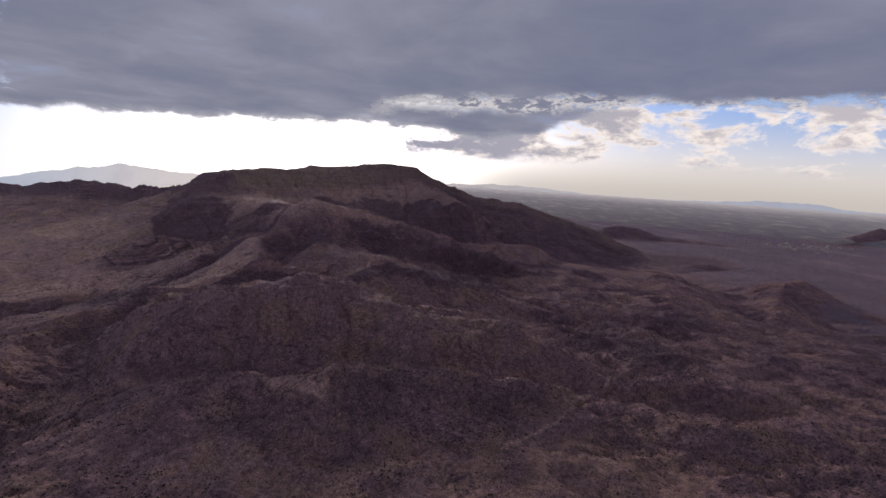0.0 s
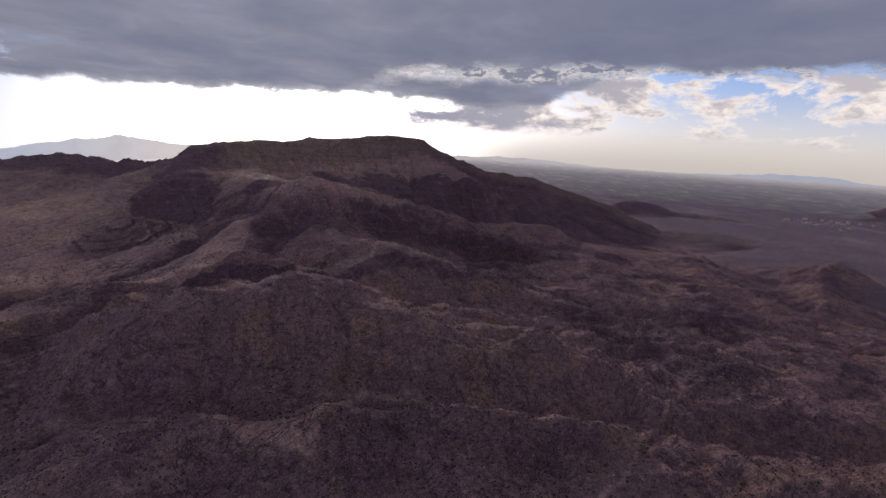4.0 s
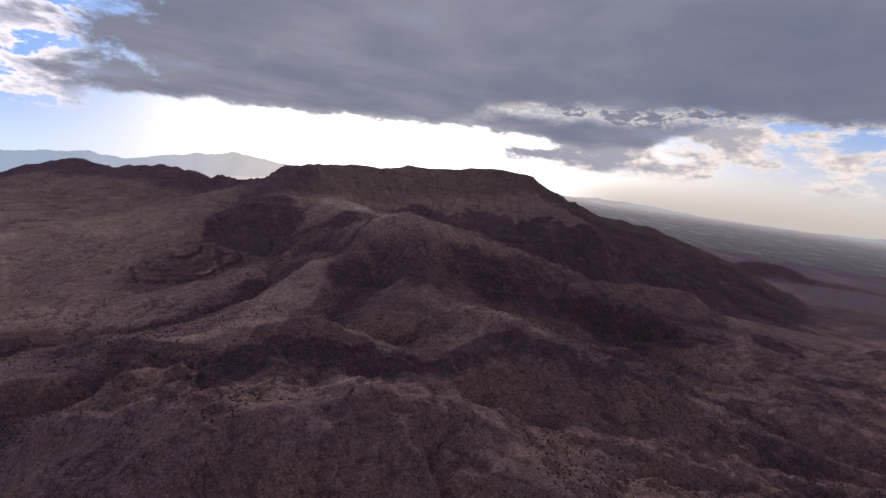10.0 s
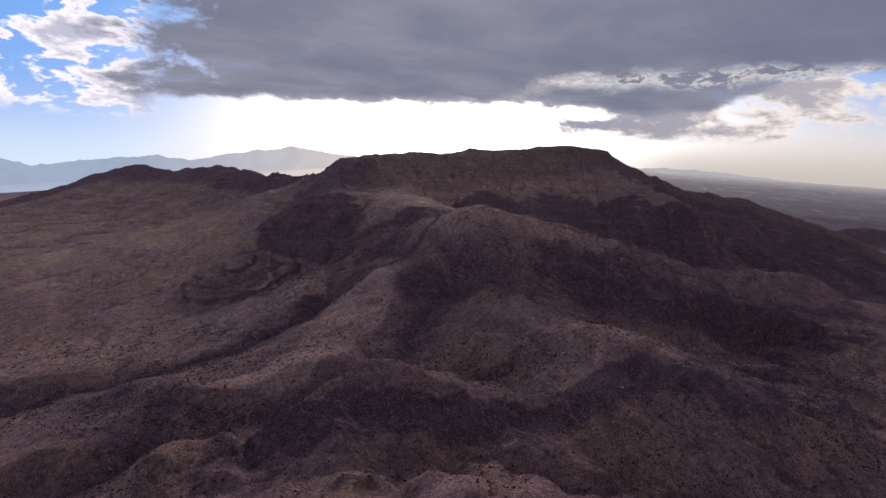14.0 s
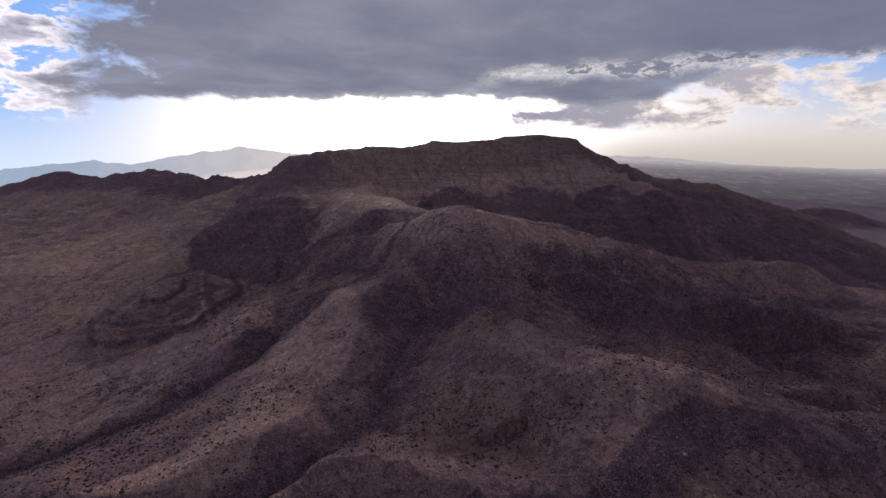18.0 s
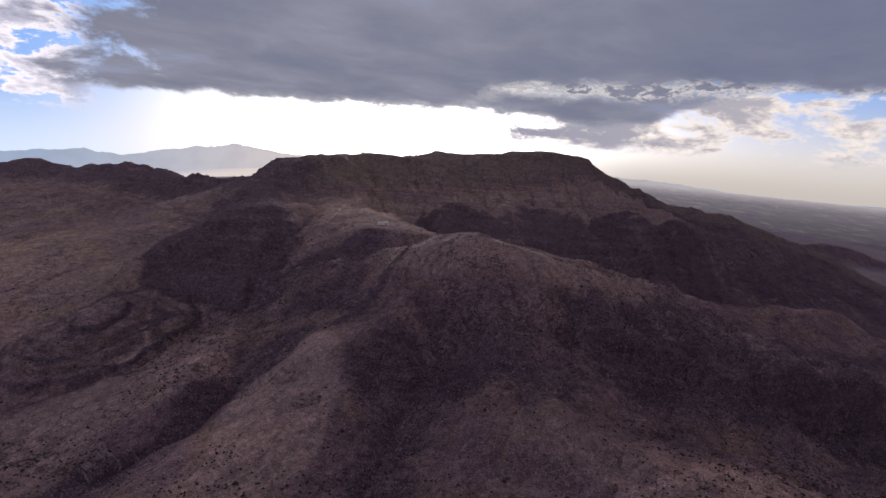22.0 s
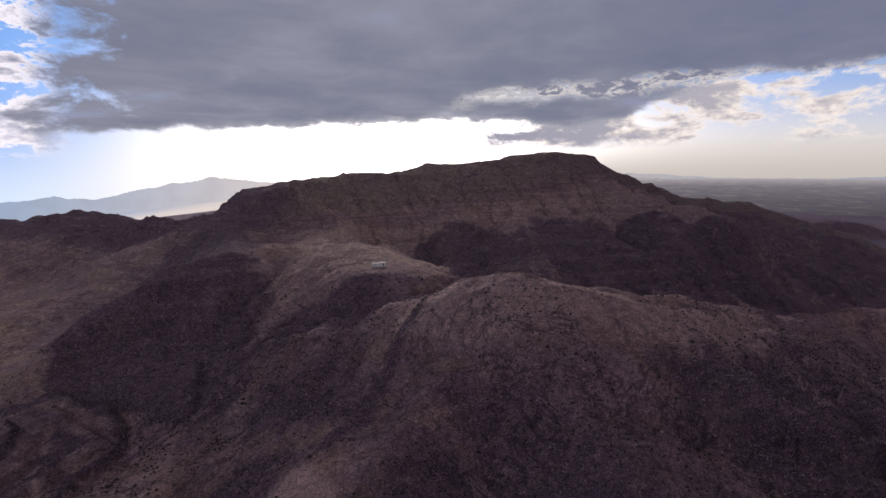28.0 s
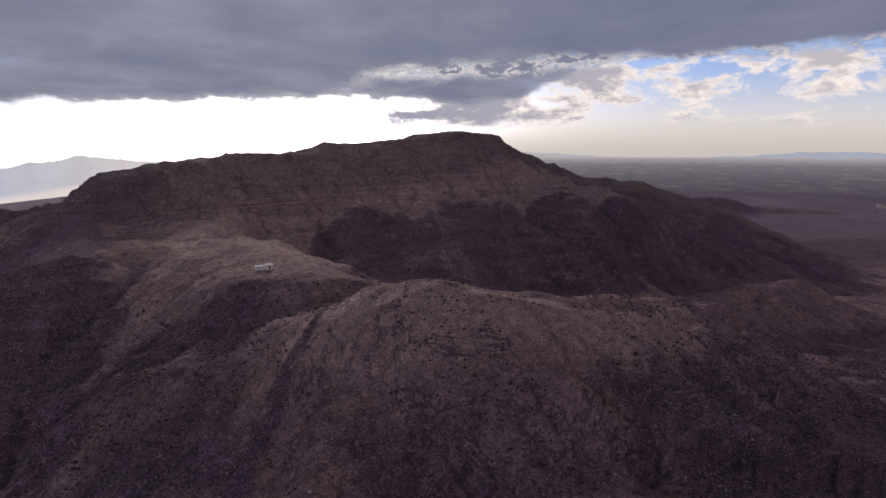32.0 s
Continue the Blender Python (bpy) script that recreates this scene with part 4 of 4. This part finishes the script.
def build_ground():
    xs, ys = spaced(-240, 420, 1.55, 4400), spaced(130, 1050, 1.55, 3600)
    gx, gy = np.meshgrid(xs, ys)
    z, kind, _ = land(gx, gy)
    z, flow = erode(z, xs, ys, 0.25 + 0.75 * smooth_ground(gx, gy) / (1 + (np.hypot(gx, gy - 330) / 700) ** 4))
    pad = np.clip(1.6 - np.hypot(gx + 13, gy - 657) / 11, 0, 1)
    z = z * (1 - pad) + 127.6 * pad
    strata, dark, pale, scrub, plain = cover(gx, gy, z)
    GRID.update(xs=xs, ys=ys, z=z, pale=pale, dark=dark, plain=plain)
    zx, zy = np.gradient(z, xs, axis=1), np.gradient(z, ys, axis=0)
    normals = np.stack([-zx, -zy, np.ones_like(z)], -1).reshape(-1, 3)
    normals /= np.linalg.norm(normals, axis=1, keepdims=True)
    co = np.stack([gx, gy, z], -1).reshape(-1, 3)
    w, h = len(xs), len(ys)
    i = np.arange(w * h).reshape(h, w)
    quads = np.stack([i[:-1, :-1], i[:-1, 1:], i[1:, 1:], i[1:, :-1]], -1).reshape(-1, 4)
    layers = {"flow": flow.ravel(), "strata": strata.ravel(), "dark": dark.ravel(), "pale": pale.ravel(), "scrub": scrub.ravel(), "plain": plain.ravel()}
    crest_m = (near(gx, gy, MESA)[0] < 34).ravel()
    crest_r = (near(gx, gy, LEFT_RIDGE)[0] < 26).ravel()
    owner = np.array(OWNER)[kind].ravel()[quads[:, 0]]
    top_m, top_r = crest_m[quads[:, 0]], crest_r[quads[:, 0]]

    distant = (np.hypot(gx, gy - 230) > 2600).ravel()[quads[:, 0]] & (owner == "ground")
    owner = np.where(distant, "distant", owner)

    def islands(mine):
        """The connected stretches of some faces, the largest first."""
        pieces, todo = [], set(np.flatnonzero(mine).tolist())
        while todo:
            start = todo.pop()
            piece, edge = [start], [start]
            while edge:
                a = edge.pop()
                for b in (a - 1, a + 1, a - w + 1, a + w - 1):
                    if b in todo:
                        todo.discard(b)
                        piece.append(b)
                        edge.append(b)
            pieces.append(piece)
        return sorted(pieces, key=len, reverse=True)

    def split(mine, top):
        """Faces of a hill in a crest and the flanks beside it, each in one stretch."""
        top = mine & top
        for piece in islands(top)[1:]:
            top[piece] = False
        sides = islands(mine & ~top)
        for piece in sides:
            if len(piece) < 60:
                top[piece] = True
        out = [("top", top)] if top.any() else []
        for piece in sides:
            if len(piece) >= 60:
                use = np.zeros(len(mine), bool)
                use[piece] = True
                out.append(("side", use))
        return out

    for key in dict.fromkeys(OWNER[1:]):
        for piece in islands(owner == key)[1:]:
            owner[piece] = "ground"

    def mesh(name, use):
        return sheet(name, co, quads, normals, layers, use)

    tagged(new("ground", mesh("ground", owner == "ground")), "dry purple-brown stony desert ground with washes and pale outwash", "ground", kind="structure")
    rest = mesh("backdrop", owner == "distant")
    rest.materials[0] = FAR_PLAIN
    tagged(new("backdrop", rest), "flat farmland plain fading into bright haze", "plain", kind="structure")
    mesa = tagged(new("mesa_mountain"), "broad flat-topped brown desert mountain with dark rocky flanks", "mountain")
    mesa.location = (120, 960, 0)
    ridge = tagged(new("rocky_ridge"), "low dark jagged rock ridge behind a gravel basin", "ridge")
    ridge.location = (-340, 1050, 0)
    for parent, own, top in ((mesa, "mesa", top_m), (ridge, "ridge", top_r)):
        for place, use in split(owner == own, top):
            name, label = ("caprock", "dark weathered rock ledges along the top") if place == "top" else ("slope", "")
            ob = new(name, mesh(name, use))
            ob.parent = parent
            ob.matrix_parent_inverse = Matrix.Translation(-parent.location)
            tagged(ob, label)
    crests = [SHELF, BULGE, KNOLL, FRONT_RIDGE, DARK_MOUND, FRONT_HILL, NEAR_HILL, NEAR_HILL_B, NEAR_HILL_C, NEAR_LEFT, RIGHT_LOW, RIGHT_HUMP, RIGHT_HUMP_B, FAR_HILL, EAST_HILL]
    reach = np.min([near(gx, gy, line)[0] / (26 if line in (FAR_HILL, EAST_HILL, KNOLL, SHELF) else 13) for line in crests], 0)
    crown = (reach < 1).ravel()[quads[:, 0]]
    hills = [("rocky_hill", "hill", "rounded stony hill with pale crown and steep dark gullied sides", "")]
    for key, label in (("front_ridge", "low foothill ridge with a dark rocky scarp"), ("dark_mound", "small mound of dark brown broken rock"),
                       ("front_hill", "broad stony foothill scattered with dry bushes"), ("near_hill", "low foothill with a pale rim and dark front slope"),
                       ("near_hill_b", "low rounded purple-brown gravel foothill"), ("near_hill_c", "short narrow gravel spur beside a dry wash"),
                       ("near_left", "low gravel foothill beside a dark ravine"), ("right_low", "chain of low eroded gravel foothills"),
                       ("right_hump", "pointed brown foothill at the edge of the plain"), ("right_hump_b", "last rough foothill ridge where the plain begins")):
        hills.append(("foothill", key, label, "foothills"))
    hills.append(("plain_hill", "far_hill", "dark double-humped hill standing alone on the plain", "hills on the plain"))
    hills.append(("plain_hill", "east_hill", "small dark jagged hill far out on the plain", "hills on the plain"))
    for name, key, label, group in hills:
        mine = owner == key
        if not mine.any():
            continue
        spot = co[quads[mine][:, 0]].mean(0)
        hill = tagged(new(name), label, "hill", group)
        hill.location = (float(spot[0]), float(spot[1]), 0.0)
        for place, use in split(mine, crown):
            piece = "crest" if place == "top" else "flank"
            ob = new(piece, mesh(piece, use))
            ob.parent = hill
            ob.matrix_parent_inverse = Matrix.Translation(-hill.location)

build_ground()


def height(x, y):
    """Height of the sheet at single places or arrays."""
    xs, ys, z = GRID["xs"], GRID["ys"], GRID["z"]
    i, j = np.clip(np.searchsorted(xs, x) - 1, 0, len(xs) - 2), np.clip(np.searchsorted(ys, y) - 1, 0, len(ys) - 2)
    u, v = (x - xs[i]) / (xs[i + 1] - xs[i]), (y - ys[j]) / (ys[j + 1] - ys[j])
    return (z[j, i] * (1 - u) + z[j, i + 1] * u) * (1 - v) + (z[j + 1, i] * (1 - u) + z[j + 1, i + 1] * u) * v


def sample(layer, x, y):
    i, j = np.clip(np.searchsorted(GRID["xs"], x), 0, len(GRID["xs"]) - 1), np.clip(np.searchsorted(GRID["ys"], y), 0, len(GRID["ys"]) - 1)
    return GRID[layer][j, i]


# ---- far ranges, along the skyline ----
def far_range(name, label, az_el, dist, rough, seed, mat):
    """A long mountain range: crest by azimuth and elevation in degrees, seen from the middle of the flight."""
    az = np.linspace(az_el[0][0], az_el[-1][0], 320)
    el = np.interp(az, [a for a, _ in az_el], [e for _, e in az_el])
    el = el + rough * (ridged(az / 3.0, az * 0 + seed, 1.0, 6, seed, 0.6) - 0.5)
    verts, faces = [], []
    rows = ((-160, -260), (-90, -90), (0, 0), (120, -260))
    for a, e in zip(az, el):
        s, c = math.sin(radians(a)), math.cos(radians(a))
        for out, down in rows:
            r = dist + out
            verts.append((s * r, 230 + c * r, 170 + dist * math.tan(radians(e)) + down))
    n = len(rows)
    for i in range(len(az) - 1):
        for j in range(n - 1):
            a = i * n + j
            faces.append((a, a + n, a + n + 1, a + 1))
    me = bpy.data.meshes.new(name)
    me.from_pydata(verts, [], faces)
    me.shade_smooth()
    me.materials.append(mat)
    return tagged(new(name, me), label, "mountain range", kind="structure")


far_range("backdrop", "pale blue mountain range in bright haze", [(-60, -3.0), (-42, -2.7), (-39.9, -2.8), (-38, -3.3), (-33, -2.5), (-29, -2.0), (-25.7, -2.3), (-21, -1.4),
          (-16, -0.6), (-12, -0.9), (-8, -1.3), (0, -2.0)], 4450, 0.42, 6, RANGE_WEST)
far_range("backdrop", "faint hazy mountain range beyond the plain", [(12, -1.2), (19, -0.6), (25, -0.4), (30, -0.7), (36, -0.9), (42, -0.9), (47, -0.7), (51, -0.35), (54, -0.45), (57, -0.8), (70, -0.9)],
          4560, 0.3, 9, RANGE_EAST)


# ---- things on the hill and the plain ----
def part(name, bm, mat, parent, label=""):
    me = bpy.data.meshes.new(name)
    bm.to_mesh(me)
    bm.free()
    me.materials.append(mat)
    ob = new(name, me)
    ob.parent = parent
    return tagged(ob, label)


def block(x0, y0, z0, x1, y1, z1, bevel=0.05, lean=0.0, seed=0):
    """A box with worn edges."""
    bm = bmesh.new()
    bmesh.ops.create_cube(bm, size=1.0)
    for v in bm.verts:
        v.co = ((x0 + x1) / 2 + v.co.x * (x1 - x0), (y0 + y1) / 2 + v.co.y * (y1 - y0), (z0 + z1) / 2 + v.co.z * (z1 - z0))
    if bevel:
        bmesh.ops.bevel(bm, geom=bm.edges[:], offset=bevel, segments=2, affect="EDGES")
    for v in bm.verts:
        v.co += noise.noise_vector(v.co * 0.7 + Vector((seed, 0, 0))) * lean
    return bm


def mountain_hut(x, y, turn):
    """A low flat-roofed hut of two rooms on the shelf of the hill."""
    low = min(float(height(x + dx, y + dy)) for dx in (-5, 0, 5) for dy in (-3, 0, 3))
    top = float(height(x, y)) + 0.2
    hut = tagged(new("hut"), "small pale plastered flat-roofed hut on a stony hill shelf", "hut")
    hut.location, hut.rotation_euler = (x, y, top), (0, 0, radians(turn))
    deep = low - top - 0.4
    for a, b, c, d, tall in ((-2.9, -1.0, 0.8, 1.2, 1.05), (0.8, -1.6, 2.9, 1.2, 1.35)):
        t = 0.35
        part("wall", block(a, b, deep, c, b + t, tall, 0.06, 0.05, 1), PLASTER, hut)
        part("wall", block(a, d - t, deep, c, d, tall, 0.06, 0.05, 2), PLASTER, hut)
        part("wall", block(a, b + t, deep, a + t, d - t, tall, 0.06, 0.05, 3), PLASTER, hut)
        part("wall", block(c - t, b + t, deep, c, d - t, tall, 0.06, 0.05, 4), PLASTER, hut)
        roof = part("roof", block(a - 0.15, b - 0.15, tall + 0.003, c + 0.15, d + 0.15, tall + 0.24, 0.06, 0.04, 5), PLASTER, hut, "pale mud roof slab")
    door = part("door", block(1.6, -1.68, 0.0, 2.2, -1.59, 1.2, 0.02), DOOR_WOOD, hut, "dark wooden plank door")
    part("window", block(-2.0, -1.08, 0.45, -1.6, -0.99, 0.8, 0.02), DOOR_WOOD, hut, "small dark shuttered window")


mountain_hut(-13.0, 657.0, 8)


def village():
    """Low houses far out on the plain."""
    rng = random.Random(5)
    for n in range(26):
        x, y = 1905 + rng.gauss(0, 90), 1535 + rng.gauss(0, 50)
        w, d, h = rng.uniform(8, 16), rng.uniform(7, 12), rng.uniform(3.2, 6.0)
        house = tagged(new("house"), "small pale flat-roofed village house on the open plain", "house", "village houses")
        house.location, house.rotation_euler = (x, y, float(height(x, y))), (0, 0, rng.uniform(-0.5, 0.5))
        part("wall", block(-w / 2, -d / 2, -3, w / 2, d / 2, h, 0.1), VILLAGE_WALL, house)
        part("roof", block(-w / 2 - 0.4, -d / 2 - 0.4, h + 0.005, w / 2 + 0.4, d / 2 + 0.4, h + 0.5, 0.1), VILLAGE_ROOF, house)


village()


def scatter(name, label, category, mat, places, sizes, flat, rng):
    """Many small clumps in one mesh: irregular eight-sided lumps, half sunk in the ground."""
    n = len(places)
    shape = np.array([(1, 0, 0), (0.3, 0.95, 0.1), (-0.85, 0.5, 0), (-0.8, -0.6, 0.1), (0.25, -1, 0), (0.1, 0, 1.0), (0, 0, -0.6)])
    ring = [(0, 1), (1, 2), (2, 3), (3, 4), (4, 0)]
    tri = np.array([(a, b, 5) for a, b in ring] + [(b, a, 6) for a, b in ring])
    jitter = rng.uniform(0.6, 1.35, (n, 7, 3))
    turn = rng.uniform(0, 2 * np.pi, n)
    v = shape[None] * jitter
    c, s = np.cos(turn)[:, None], np.sin(turn)[:, None]
    v = np.stack([v[..., 0] * c - v[..., 1] * s, v[..., 0] * s + v[..., 1] * c, v[..., 2] * flat[:, None]], -1) * sizes[:, None, None]
    v = (v + places[:, None, :]).reshape(-1, 3)
    f = (tri[None] + 7 * np.arange(n)[:, None, None]).reshape(-1, 3)
    me = bpy.data.meshes.new(name)
    me.vertices.add(len(v))
    me.vertices.foreach_set("co", v.astype(np.float32).ravel())
    me.loops.add(f.size)
    me.loops.foreach_set("vertex_index", f.astype(np.int32).ravel())
    me.polygons.add(len(f))
    me.polygons.foreach_set("loop_start", np.arange(0, f.size, 3, dtype=np.int32))
    me.update()
    me.materials.append(mat)
    return tagged(new(name, me), label, category, kind="stuff")


def grow():
    rng = np.random.default_rng(7)

    def spots(count, clump):
        y = 90 + 600 * rng.random(count * 4)
        x = rng.uniform(-230, 340, count * 4)
        rim = np.minimum(np.minimum(x + 230, 340 - x), np.minimum(y - 90, 690 - y)) / 90
        want = np.clip(0.4 + 1.8 * fbm(x, y, 30, 5, clump, 0.65), 0.05, 1) * np.clip(rim, 0, 1)
        keep = rng.random(len(x)) < want
        x, y = x[keep][:count], y[keep][:count]
        return x, y

    x, y = spots(30000, 201)
    size = rng.uniform(0.2, 0.5, len(x)) * (1 + 0.6 * (rng.random(len(x)) < 0.05))
    scatter("desert_bushes", "sparse dark dry thorn bushes dotting the gravel", "bushes", BUSH, np.stack([x, y, height(x, y) + 0.1], -1), size, rng.uniform(0.6, 1.0, len(x)), rng)
    x, y = spots(50000, 301)
    size = 0.10 + 0.26 * rng.random(len(x)) ** 3 + 0.3 * (rng.random(len(x)) < 0.004)
    scatter("loose_stones", "scattered grey-brown loose stones and boulders", "stones", STONE, np.stack([x, y, height(x, y)], -1), size, rng.uniform(0.5, 0.9, len(x)), rng)

    x, y = spots(60000, 401)
    keep = sample("dark", x, y) > 0.45
    x, y = x[keep][:14000], y[keep][:14000]
    size = 0.15 + 0.5 * rng.random(len(x)) ** 3
    scatter("rock_outcrops", "dark broken rock blocks cropping out on the scarps", "rocks", OUTCROP, np.stack([x, y, height(x, y) - 0.1], -1), size, rng.uniform(0.5, 1.0, len(x)), rng)


grow()
